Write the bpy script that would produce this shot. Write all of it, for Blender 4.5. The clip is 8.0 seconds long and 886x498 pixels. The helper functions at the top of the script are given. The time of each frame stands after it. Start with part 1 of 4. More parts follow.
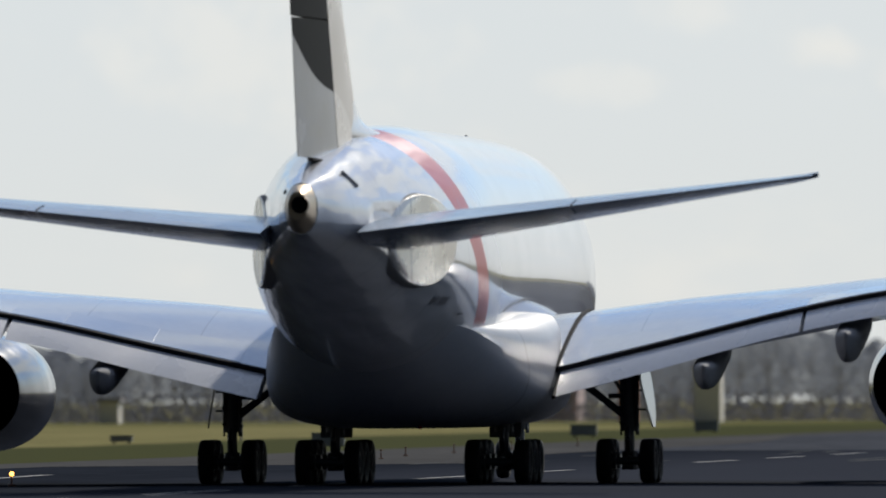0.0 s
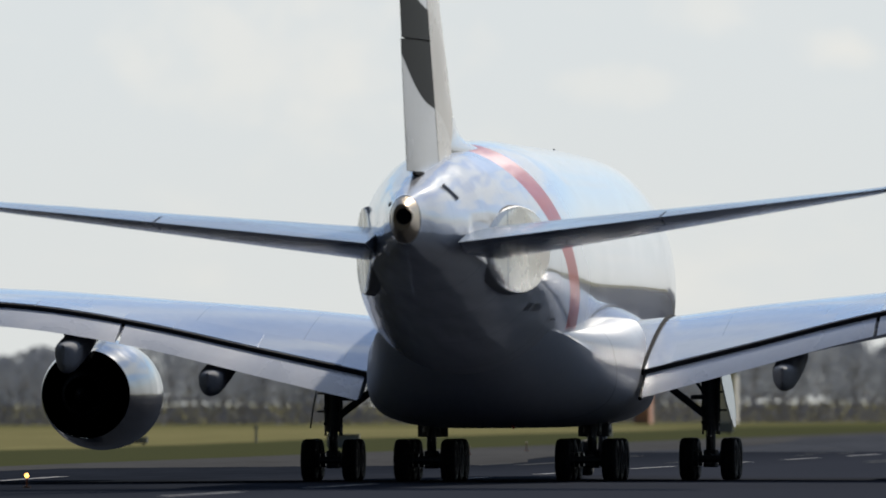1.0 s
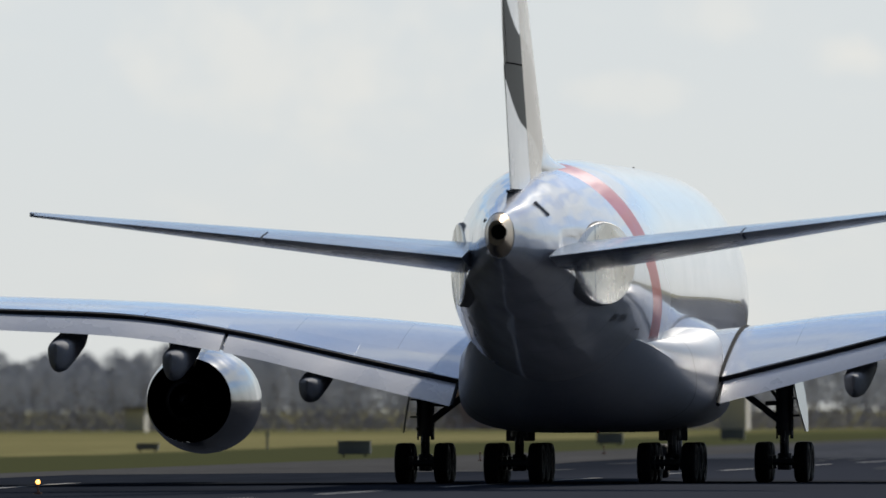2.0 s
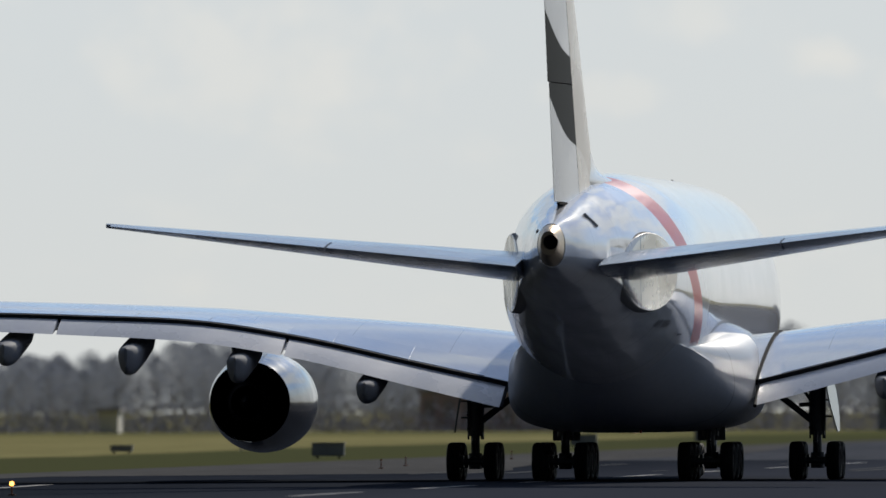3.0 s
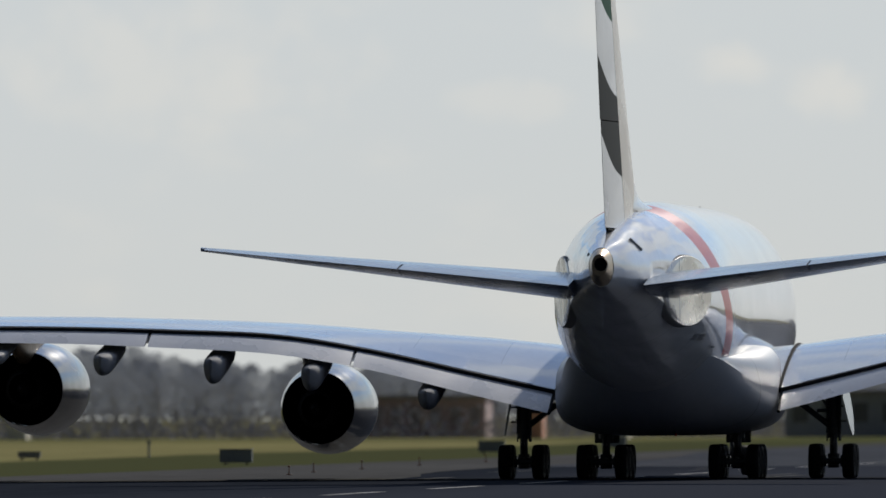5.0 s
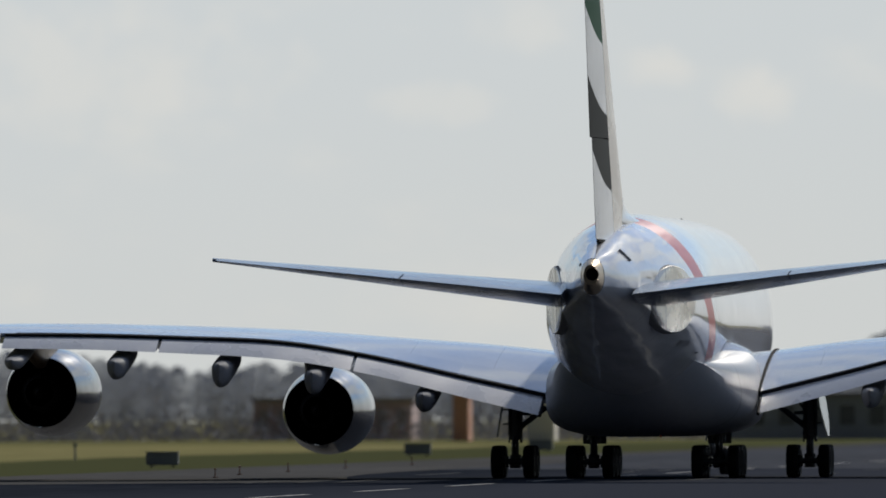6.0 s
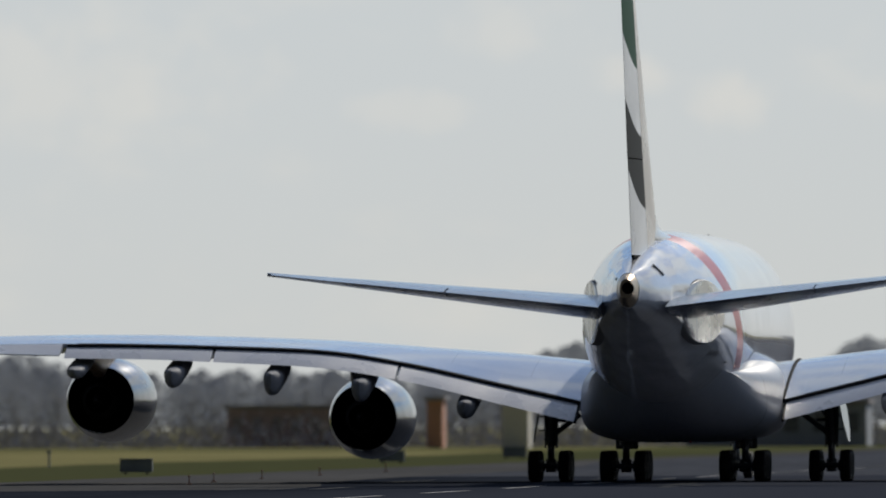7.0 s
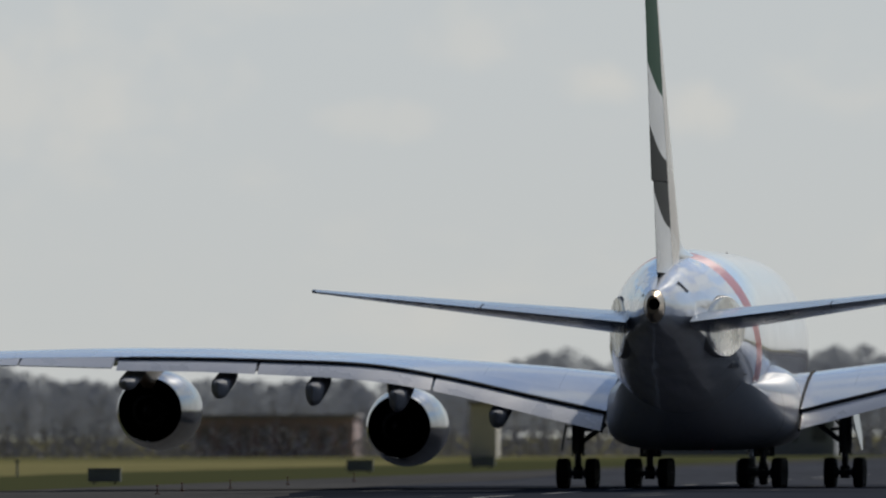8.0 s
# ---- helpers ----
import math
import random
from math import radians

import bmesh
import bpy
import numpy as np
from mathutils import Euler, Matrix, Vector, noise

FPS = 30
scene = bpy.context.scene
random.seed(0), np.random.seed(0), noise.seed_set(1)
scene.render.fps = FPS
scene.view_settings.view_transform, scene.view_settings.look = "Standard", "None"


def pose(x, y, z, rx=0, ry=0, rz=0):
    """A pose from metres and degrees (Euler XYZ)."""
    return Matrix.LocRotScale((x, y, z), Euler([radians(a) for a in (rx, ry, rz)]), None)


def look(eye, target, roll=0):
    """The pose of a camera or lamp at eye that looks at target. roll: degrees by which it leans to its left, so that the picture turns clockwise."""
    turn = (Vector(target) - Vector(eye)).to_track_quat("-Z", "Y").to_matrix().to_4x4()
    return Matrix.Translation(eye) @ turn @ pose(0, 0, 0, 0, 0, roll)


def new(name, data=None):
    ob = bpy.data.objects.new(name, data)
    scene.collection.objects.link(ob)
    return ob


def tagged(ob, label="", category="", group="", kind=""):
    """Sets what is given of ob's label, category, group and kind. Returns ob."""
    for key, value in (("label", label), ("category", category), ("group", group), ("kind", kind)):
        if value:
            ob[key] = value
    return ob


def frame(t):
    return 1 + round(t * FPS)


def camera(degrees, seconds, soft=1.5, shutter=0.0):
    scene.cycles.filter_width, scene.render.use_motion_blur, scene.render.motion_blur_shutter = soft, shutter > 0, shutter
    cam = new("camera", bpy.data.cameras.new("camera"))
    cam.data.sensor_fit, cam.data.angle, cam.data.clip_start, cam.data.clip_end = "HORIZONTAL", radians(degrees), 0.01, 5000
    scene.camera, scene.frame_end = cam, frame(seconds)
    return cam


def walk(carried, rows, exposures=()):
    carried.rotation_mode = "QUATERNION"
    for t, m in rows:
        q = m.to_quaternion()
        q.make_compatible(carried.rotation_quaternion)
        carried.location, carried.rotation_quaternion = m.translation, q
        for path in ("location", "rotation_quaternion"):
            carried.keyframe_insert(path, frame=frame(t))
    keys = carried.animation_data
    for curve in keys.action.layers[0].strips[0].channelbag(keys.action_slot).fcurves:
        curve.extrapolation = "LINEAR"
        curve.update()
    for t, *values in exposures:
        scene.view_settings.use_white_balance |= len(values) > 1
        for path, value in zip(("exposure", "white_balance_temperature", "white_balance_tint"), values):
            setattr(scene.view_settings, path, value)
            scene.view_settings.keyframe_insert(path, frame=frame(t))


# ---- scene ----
# World: the camera stands at x = y = 0; the runway runs along +y, its centre line at x = RUN_X.
RUN_X = -47.74
EYE = (0.0, 0.0, 2.837)
ROLL = -0.214
cam = camera(3.4543, 8.0, soft=1.5)
cam.data.dof.use_dof, cam.data.dof.focus_distance, cam.data.dof.aperture_fstop = True, 538.0, 1.55


def aim(pan, tilt):
    p, t = radians(pan), radians(tilt)
    way = Vector((math.sin(p) * math.cos(t), math.cos(p) * math.cos(t), math.sin(t)))
    return look(EYE, Vector(EYE) + way * 100, ROLL)


PATH = [
    (0.0, -5.9054, 0.5642), (0.5, -5.9245, 0.5664), (1.0, -5.9639, 0.5707), (1.5, -6.0166, 0.5754),
    (2.0, -6.0076, 0.5961), (2.2, -5.9871, 0.6024), (3.3, -5.8882, 0.6022), (3.5, -5.8815, 0.6024), (4.0, -5.8382, 0.6), (4.5, -5.6846, 0.6323),
    (5.0, -5.546, 0.6262), (5.2, -5.4677, 0.6312), (6.3, -5.2144, 0.6377), (6.5, -5.1905, 0.6444), (7.0, -5.1568, 0.6626), (7.5, -5.1229, 0.6842),
    (8.0, -5.0326, 0.6994)]
walk(cam, [(t, aim(p, k)) for t, p, k in PATH],
     exposures=[(0.0, 0.02), (2.0, -0.02), (3.5, -0.15), (5.0, -0.23), (6.5, -0.22), (8.0, -0.42)])


def rolled(t):
    """How far the aircraft stands along the runway at t seconds."""
    return 457.55 + 23.728 * t + 0.44756 * t * t + 0.01691 * t ** 3


# ---- light ----
SUN_AZ, SUN_EL = 17.5, 31.0
sun_way = Vector((math.sin(radians(SUN_AZ)) * math.cos(radians(SUN_EL)),
                  math.cos(radians(SUN_AZ)) * math.cos(radians(SUN_EL)), math.sin(radians(SUN_EL))))
sun = new("sun", bpy.data.lights.new("sun", "SUN"))
sun.data.energy, sun.data.angle, sun.data.color = 3.2, radians(1.0), (1.0, 0.92, 0.80)
sun.matrix_world = look(sun_way * 50, (0, 0, 0))


def build_world():
    w = bpy.data.worlds.new("sky")
    scene.world = w
    w.use_nodes = True
    nt = w.node_tree
    nt.nodes.clear()
    N, Lk = nt.nodes.new, nt.links.new
    out, bg = N("ShaderNodeOutputWorld"), N("ShaderNodeBackground")
    sky = N("ShaderNodeTexSky")
    sky.sky_type = "NISHITA"
    sky.sun_disc = False
    sky.sun_elevation, sky.sun_rotation = radians(SUN_EL), radians(SUN_AZ)
    sky.air_density, sky.dust_density, sky.ozone_density = 1.0, 0.2, 2.0
    gain = N("ShaderNodeVectorMath")
    gain.operation = "MULTIPLY"
    gain.inputs[1].default_value = (0.076, 0.085, 0.101)
    Lk(sky.outputs[0], gain.inputs[0])
    co, sep = N("ShaderNodeTexCoord"), N("ShaderNodeSeparateXYZ")
    Lk(co.outputs["Generated"], sep.inputs[0])
    # haze and thin cloud: thick near the horizon, thinner towards the zenith
    low = N("ShaderNodeMapRange")
    low.interpolation_type = "SMOOTHSTEP"
    for k, v in zip(("From Min", "From Max", "To Min", "To Max"), (0.042, 0.13, 1.0, 0.0)):
        low.inputs[k].default_value = v
    Lk(sep.outputs["Z"], low.inputs["Value"])
    # broken cloud overhead with blue between
    flat = N("ShaderNodeMapping")
    flat.inputs["Scale"].default_value = (1.0, 1.0, 2.2)
    Lk(co.outputs["Generated"], flat.inputs["Vector"])
    big = N("ShaderNodeTexNoise")
    big.inputs["Scale"].default_value, big.inputs["Detail"].default_value = 8.0, 5
    Lk(flat.outputs[0], big.inputs["Vector"])
    cover = N("ShaderNodeMapRange")
    cover.interpolation_type = "SMOOTHSTEP"
    for k, v in zip(("From Min", "From Max", "To Min", "To Max"), (0.46, 0.60, 0.0, 0.85)):
        cover.inputs[k].default_value = v
    Lk(big.outputs["Fac"], cover.inputs["Value"])
    mul = N("ShaderNodeMath")
    mul.operation, mul.use_clamp = "MAXIMUM", True
    Lk(low.outputs[0], mul.inputs[0])
    Lk(cover.outputs[0], mul.inputs[1])
    # haze glows towards the sun and is dull away from it
    dot, glow = N("ShaderNodeVectorMath"), N("ShaderNodeMapRange")
    dot.operation = "DOT_PRODUCT"
    dot.inputs[1].default_value = sun_way
    Lk(co.outputs["Generated"], dot.inputs[0])
    for k, v in zip(("From Min", "From Max", "To Min", "To Max"), (-0.22, 0.74, 0.03, 1.03)):
        glow.inputs[k].default_value = v
    Lk(dot.outputs["Value"], glow.inputs["Value"])
    near, both = N("ShaderNodeMapRange"), N("ShaderNodeMath")
    for k, v in zip(("From Min", "From Max", "To Min", "To Max"), (0.83, 1.0, 0.0, 0.4)):
        near.inputs[k].default_value = v
    Lk(dot.outputs["Value"], near.inputs["Value"])
    both.operation = "ADD"
    Lk(glow.outputs[0], both.inputs[0])
    Lk(near.outputs[0], both.inputs[1])
    # small clouds low over the field
    wide = N("ShaderNodeMapping")
    wide.inputs["Scale"].default_value = (1.0, 1.0, 1.9)
    wide.inputs["Location"].default_value = (0.31, 0.12, 0.043)
    Lk(co.outputs["Generated"], wide.inputs["Vector"])
    fine = N("ShaderNodeTexNoise")
    fine.inputs["Scale"].default_value, fine.inputs["Detail"].default_value = 48.0, 6
    fine.inputs["Roughness"].default_value = 0.6
    Lk(wide.outputs[0], fine.inputs["Vector"])
    ramp = N("ShaderNodeMapRange")
    ramp.interpolation_type = "SMOOTHSTEP"
    ramp.inputs["From Min"].default_value, ramp.inputs["From Max"].default_value = 0.50, 0.80
    Lk(fine.outputs["Fac"], ramp.inputs["Value"])
    def calc(kind, *args):
        n = N("ShaderNodeMath")
        n.operation = kind
        for i, v in enumerate(args):
            if isinstance(v, (int, float)):
                n.inputs[i].default_value = v
            else:
                Lk(v, n.inputs[i])
        return n.outputs[0]
    az = calc("MULTIPLY", calc("ARCTAN2", sep.outputs["X"], sep.outputs["Y"]), 57.2958)
    el = calc("MULTIPLY", calc("ARCSINE", sep.outputs["Z"]), 57.2958)
    puff = N("ShaderNodeTexNoise")
    puff.inputs["Scale"].default_value, puff.inputs["Detail"].default_value = 260.0, 5
    Lk(co.outputs["Generated"], puff.inputs["Vector"])
    total = ramp.outputs[0]
    for a0, e0, ra, re, amount in ((-4.03, 1.25, 0.15, 0.11, 0.85), (-4.42, 1.33, 0.14, 0.07, 0.6), (-5.28, 1.20, 0.22, 0.08, 0.5),
                                   (-6.6, 1.35, 0.6, 0.25, 0.6), (-4.9, 1.55, 0.2, 0.12, 0.5)):
        u, v = calc("MULTIPLY", calc("ADD", az, -a0), 1 / ra), calc("MULTIPLY", calc("ADD", el, -e0), 1 / re)
        r2 = calc("ADD", calc("MULTIPLY", u, u), calc("MULTIPLY", v, v))
        soft = N("ShaderNodeMapRange")
        soft.interpolation_type = "SMOOTHSTEP"
        soft.inputs["From Min"].default_value, soft.inputs["From Max"].default_value = 2.0, -0.6
        soft.inputs["To Max"].default_value = amount
        Lk(calc("ADD", r2, calc("MULTIPLY", calc("ADD", puff.outputs["Fac"], -0.5), 5.5)), soft.inputs["Value"])
        total = calc("ADD", calc("MULTIPLY", total, 1.0), soft.outputs[0])
    total = calc("MINIMUM", total, 1.2)
    tone = N("ShaderNodeMix")
    tone.data_type, tone.clamp_factor = "RGBA", False
    tone.inputs[6].default_value = (0.682, 0.722, 0.735, 1)
    tone.inputs[7].default_value = (0.79, 0.787, 0.752, 1)
    Lk(total, tone.inputs[0])
    # warmer right at the horizon
    warm = N("ShaderNodeMapRange")
    warm.interpolation_type = "SMOOTHSTEP"
    for k, v in zip(("From Min", "From Max", "To Min", "To Max"), (0.0, 0.03, 0.55, 0.0)):
        warm.inputs[k].default_value = v
    Lk(sep.outputs["Z"], warm.inputs["Value"])
    tone2 = N("ShaderNodeMix")
    tone2.data_type = "RGBA"
    tone2.inputs[7].default_value = (0.70, 0.705, 0.675, 1)
    Lk(warm.outputs[0], tone2.inputs[0])
    Lk(tone.outputs[2], tone2.inputs[6])
    mix = N("ShaderNodeMix")
    mix.data_type = "RGBA"
    # the clear sky, too, is duller away from the sun
    away, dull = N("ShaderNodeMapRange"), N("ShaderNodeVectorMath")
    for k, v in zip(("From Min", "From Max", "To Min", "To Max"), (-0.22, 0.6, 0.08, 1.0)):
        away.inputs[k].default_value = v
    Lk(dot.outputs["Value"], away.inputs["Value"])
    dull.operation = "SCALE"
    Lk(gain.outputs[0], dull.inputs[0])
    Lk(away.outputs[0], dull.inputs["Scale"])
    Lk(mul.outputs[0], mix.inputs[0])
    Lk(dull.outputs[0], mix.inputs[6])
    lit = N("ShaderNodeVectorMath")
    lit.operation = "SCALE"
    Lk(tone2.outputs[2], lit.inputs[0])
    Lk(both.outputs[0], lit.inputs["Scale"])
    Lk(lit.outputs[0], mix.inputs[7])
    Lk(mix.outputs[2], bg.inputs["Color"])
    Lk(bg.outputs[0], out.inputs[0])


build_world()


# ---- materials ----
def material(name, color, rough=0.6, metal=0.0, vary=0.12, scale=1.0, detail=30.0, bump=0.0, bump_scale=20.0,
             rough_vary=0.08, coat=0.0, stretch=(1, 1, 1), spec=0.5):
    """A principled surface whose colour wanders at two scales, with gloss variation and fine relief."""
    m = bpy.data.materials.new(name)
    m.use_nodes = True
    nt = m.node_tree
    N, Lk = nt.nodes.new, nt.links.new
    b = nt.nodes["Principled BSDF"]
    co, mp = N("ShaderNodeTexCoord"), N("ShaderNodeMapping")
    mp.inputs["Scale"].default_value = stretch
    Lk(co.outputs["Object"], mp.inputs[0])
    n1, n2 = N("ShaderNodeTexNoise"), N("ShaderNodeTexNoise")
    n1.inputs["Scale"].default_value, n1.inputs["Detail"].default_value = scale, 4
    n2.inputs["Scale"].default_value, n2.inputs["Detail"].default_value = detail, 3
    Lk(mp.outputs[0], n1.inputs["Vector"])
    Lk(mp.outputs[0], n2.inputs["Vector"])
    ad = N("ShaderNodeMath")
    ad.operation = "ADD"
    Lk(n1.outputs["Fac"], ad.inputs[0])
    Lk(n2.outputs["Fac"], ad.inputs[1])
    mr = N("ShaderNodeMapRange")
    for k, v in zip(("From Min", "From Max", "To Min", "To Max"), (0.6, 1.4, 1 - vary, 1 + vary)):
        mr.inputs[k].default_value = v
    Lk(ad.outputs[0], mr.inputs["Value"])
    mul = N("ShaderNodeVectorMath")
    mul.operation = "SCALE"
    mul.inputs[0].default_value = color[:3]
    Lk(mr.outputs[0], mul.inputs["Scale"])
    Lk(mul.outputs[0], b.inputs["Base Color"])
    rr = N("ShaderNodeMapRange")
    for k, v in zip(("From Min", "From Max", "To Min", "To Max"),
                    (0.3, 0.7, max(0.02, rough - rough_vary), min(1, rough + rough_vary))):
        rr.inputs[k].default_value = v
    Lk(n1.outputs["Fac"], rr.inputs["Value"])
    Lk(rr.outputs[0], b.inputs["Roughness"])
    b.inputs["Metallic"].default_value = metal
    b.inputs["Specular IOR Level"].default_value = spec
    b.inputs["Coat Weight"].default_value = coat
    b.inputs["Coat Roughness"].default_value = 0.04
    if bump:
        bp, n3 = N("ShaderNodeBump"), N("ShaderNodeTexNoise")
        n3.inputs["Scale"].default_value, n3.inputs["Detail"].default_value = bump_scale, (0.6 if bump_scale < 2 else 4)
        Lk(mp.outputs[0], n3.inputs["Vector"])
        Lk(n3.outputs["Fac"], bp.inputs["Height"])
        bp.inputs["Strength"].default_value, bp.inputs["Distance"].default_value = 1.0, bump
        Lk(bp.outputs[0], b.inputs["Normal"])
        Lk(bp.outputs[0], b.inputs["Coat Normal"])
    return m


class Mask:
    """Small node arithmetic on a material's object coordinates."""

    def __init__(self, m):
        self.nt = m.node_tree
        self.b = self.nt.nodes["Principled BSDF"]
        co = self.nt.nodes.new("ShaderNodeTexCoord")
        s = self.nt.nodes.new("ShaderNodeSeparateXYZ")
        self.nt.links.new(co.outputs["Object"], s.inputs[0])
        self.x, self.y, self.z = s.outputs

    def op(self, kind, *args):
        n = self.nt.nodes.new("ShaderNodeMath")
        n.operation = kind
        for i, a in enumerate(args):
            if isinstance(a, (int, float)):
                n.inputs[i].default_value = a
            else:
                self.nt.links.new(a, n.inputs[i])
        return n.outputs[0]

    def lin(self, *terms):
        """Sum of (socket, factor) pairs and plain numbers."""
        total = None
        for t in terms:
            v = self.op("MULTIPLY", t[0], t[1]) if isinstance(t, tuple) else t
            total = v if total is None else self.op("ADD", total, v)
        return total

    def band(self, v, lo, hi, soft=0.02):
        """1 where lo < v < hi."""
        def edge(a, b):
            n = self.nt.nodes.new("ShaderNodeMapRange")
            n.inputs["From Min"].default_value, n.inputs["From Max"].default_value = a, b
            self.nt.links.new(v, n.inputs["Value"])
            return n.outputs[0]
        return self.op("MULTIPLY", edge(lo - soft, lo + soft), edge(hi + soft, hi - soft))

    def paint(self, fac, color, socket="Base Color"):
        inp = self.b.inputs[socket]
        n = self.nt.nodes.new("ShaderNodeMix")
        if socket == "Base Color":
            n.data_type = "RGBA"
            a, b, o = 6, 7, 2
            n.inputs[b].default_value = (*color, 1)
        else:
            n.data_type = "FLOAT"
            a, b, o = 2, 3, 0
            n.inputs[b].default_value = color
        if inp.links:
            self.nt.links.new(inp.links[0].from_socket, n.inputs[a])
        else:
            n.inputs[a].default_value = inp.default_value
        self.nt.links.new(fac, n.inputs[0])
        self.nt.links.new(n.outputs[o], inp)


WHITE = (0.70, 0.705, 0.725)
M_PAINT = material("white_paint", WHITE, 0.16, vary=0.03, scale=0.3, detail=3, bump=0.004, bump_scale=0.9, coat=0.6, rough_vary=0.05)
M_FUSE = material("fuselage_paint", WHITE, 0.16, vary=0.03, scale=0.3, detail=3, bump=0.02, bump_scale=0.55, coat=0.7, rough_vary=0.04)
# greyer than the fuselage white: belly shade put into the fairing colour
M_FAIRING = material("fairing_shaded_white", (0.42, 0.44, 0.48), 0.34, spec=0.4, vary=0.05, scale=0.3, detail=3, coat=0.0, rough_vary=0.05)
# wing grey with the blue of reflected sky put into it
M_WING = material("wing_skylit_grey", (0.46, 0.51, 0.61), 0.2, vary=0.06, scale=0.25, detail=4, bump=0.004, bump_scale=0.8, coat=0.35, stretch=(1, 0.4, 1))
# darker than the wing grey: shade of the tailplane underside put into colour
M_TAIL = material("tailplane_shaded_grey", (0.26, 0.30, 0.37), 0.16, spec=0.5, vary=0.06, scale=0.25, detail=4)
# spoilers share the painted sky tint of the wing
M_SPOILER = material("spoiler_skylit_grey", (0.44, 0.49, 0.59), 0.16, vary=0.06, scale=0.4, detail=4, coat=0.4)
M_FLAP = material("flap_grey_paint", (0.54, 0.57, 0.64), 0.3, vary=0.06, scale=0.5, detail=5, stretch=(1, 0.5, 1))
# white fin in cream: warm sunlight put into the colour
M_FIN = material("fin_sunlit_paint", (0.82, 0.75, 0.65), 0.3, vary=0.04, scale=0.3, detail=3, bump=0.004, bump_scale=0.9, coat=0.2)
M_CANOE = material("fairing_paint", (0.34, 0.35, 0.37), 0.7, spec=0.05, vary=0.1, scale=0.8, detail=6)
M_FILLET = material("fillet_paint", WHITE, 0.16, vary=0.03, scale=0.3, detail=3, coat=0.5)
M_RUDDER = material("rudder_paint", WHITE, 0.22, vary=0.03, scale=0.5, detail=5, coat=0.3)
# pale nacelles turned near black: their backlit shade is in the base colour
M_NAC = material("nacelle_backlit_paint", (0.085, 0.087, 0.092), 0.2, metal=0.3, vary=0.05, scale=0.6, detail=5, bump=0.01, bump_scale=1.2, coat=0.35)
M_METAL = material("bare_metal", (0.52, 0.42, 0.30), 0.4, metal=1.0, vary=0.15, scale=1.5, detail=9)
M_HOT = material("heat_stained_metal", (0.22, 0.16, 0.11), 0.42, metal=0.9, vary=0.3, scale=2, detail=12)
# near black for ducts and holes: their inside shade is in the colour
M_DUCT_SHADE = material("duct_shade", (0.008, 0.008, 0.009), 0.8, spec=0.05, vary=0.2, scale=2)
# near black of the seals, also painted shade in flap slot and rudder gaps
M_SEAL_SHADE = material("seal_and_gap_shade", (0.014, 0.015, 0.018), 0.8, spec=0.1, vary=0.2, scale=2)
M_GEAR = material("gear_steel", (0.10, 0.105, 0.11), 0.42, metal=0.3, vary=0.25, scale=4, detail=20)
M_TYRE = material("tyre_rubber", (0.018, 0.018, 0.019), 0.75, vary=0.2, scale=5, detail=30)
M_RIM = material("rim_alloy", (0.25, 0.25, 0.26), 0.4, metal=0.6, vary=0.15, scale=6)
M_BAR = material("dark_lettering", (0.22, 0.22, 0.23), 0.3, vary=0.05)
M_BEACON = material("red_glass", (0.5, 0.02, 0.02), 0.1, vary=0.05)

k = Mask(M_FUSE)
# the thin skin ripples more on the tail
_bump = next(n for n in k.nt.nodes if n.type == "BUMP")
_wave = next(n for n in k.nt.nodes if n.type == "TEX_NOISE" and abs(n.inputs["Scale"].default_value - 0.55) < 0.01)
_wave.inputs["Scale"].default_value, _wave.inputs["Detail"].default_value = 0.95, 1.5
_long = k.nt.nodes.new("ShaderNodeMapping")
_long.inputs["Scale"].default_value, _long.inputs["Rotation"].default_value = (1.0, 0.24, 1.0), (0.0, 0.0, 0.12)
k.nt.links.new(k.nt.nodes["Texture Coordinate"].outputs["Object"], _long.inputs[0])
k.nt.links.new(_long.outputs[0], _wave.inputs["Vector"])
k.nt.links.new(k.lin((k.band(k.y, -60.0, -20.5, 2.5), 0.13), 0.006), _bump.inputs["Distance"])
arc = k.lin(k.y, (k.z, 1.15), 9.7)
# the band broadens towards the crown
wide = k.op("MAXIMUM", k.lin((k.z, 0.26), -0.85), 1.0)
red = k.op("MULTIPLY", k.band(k.op("DIVIDE", k.lin(arc, -0.25), wide), -1.0, 1.0, 0.03), k.band(k.z, 4.9, 20.0, 0.1))
k.paint(red, (0.55, 0.015, 0.02))
k.paint(red, 0.15, "Coat Weight")
k.paint(red, 0.3, "Roughness")
k.paint(red, 0.2, "Specular IOR Level")
seam = k.band(k.op("FRACT", k.lin((k.y, 0.31))), 0.0, 0.012, 0.004)
k.paint(k.op("MULTIPLY", seam, 0.5), (0.3, 0.31, 0.33))

M_PLATE = material("bare_tail_plate", (0.76, 0.72, 0.64), 0.28, metal=0.55, vary=0.08, scale=0.8, detail=4)
k = Mask(M_PLATE)
py, pz = k.lin(k.y, 24.4), k.lin(k.z, -7.35)
inner = k.lin((k.op("MULTIPLY", py, py), 1 / 3.5 ** 2), (k.op("MULTIPLY", pz, pz), 1 / 1.32 ** 2))
k.paint(k.band(inner, 1.0, 9.0, 0.02), (0.42, 0.42, 0.43))
qy = k.lin(k.y, 25.0)
rim = k.band(k.lin((k.op("MULTIPLY", qy, qy), 1 / 3.75 ** 2), (k.op("MULTIPLY", pz, pz), 1 / 1.36 ** 2)), 0.99, 9.0, 0.01)
k.paint(rim, (0.24, 0.24, 0.25))
k.paint(rim, 0.0, "Metallic")
k.paint(rim, 0.8, "Roughness")
k.paint(rim, 0.05, "Specular IOR Level")
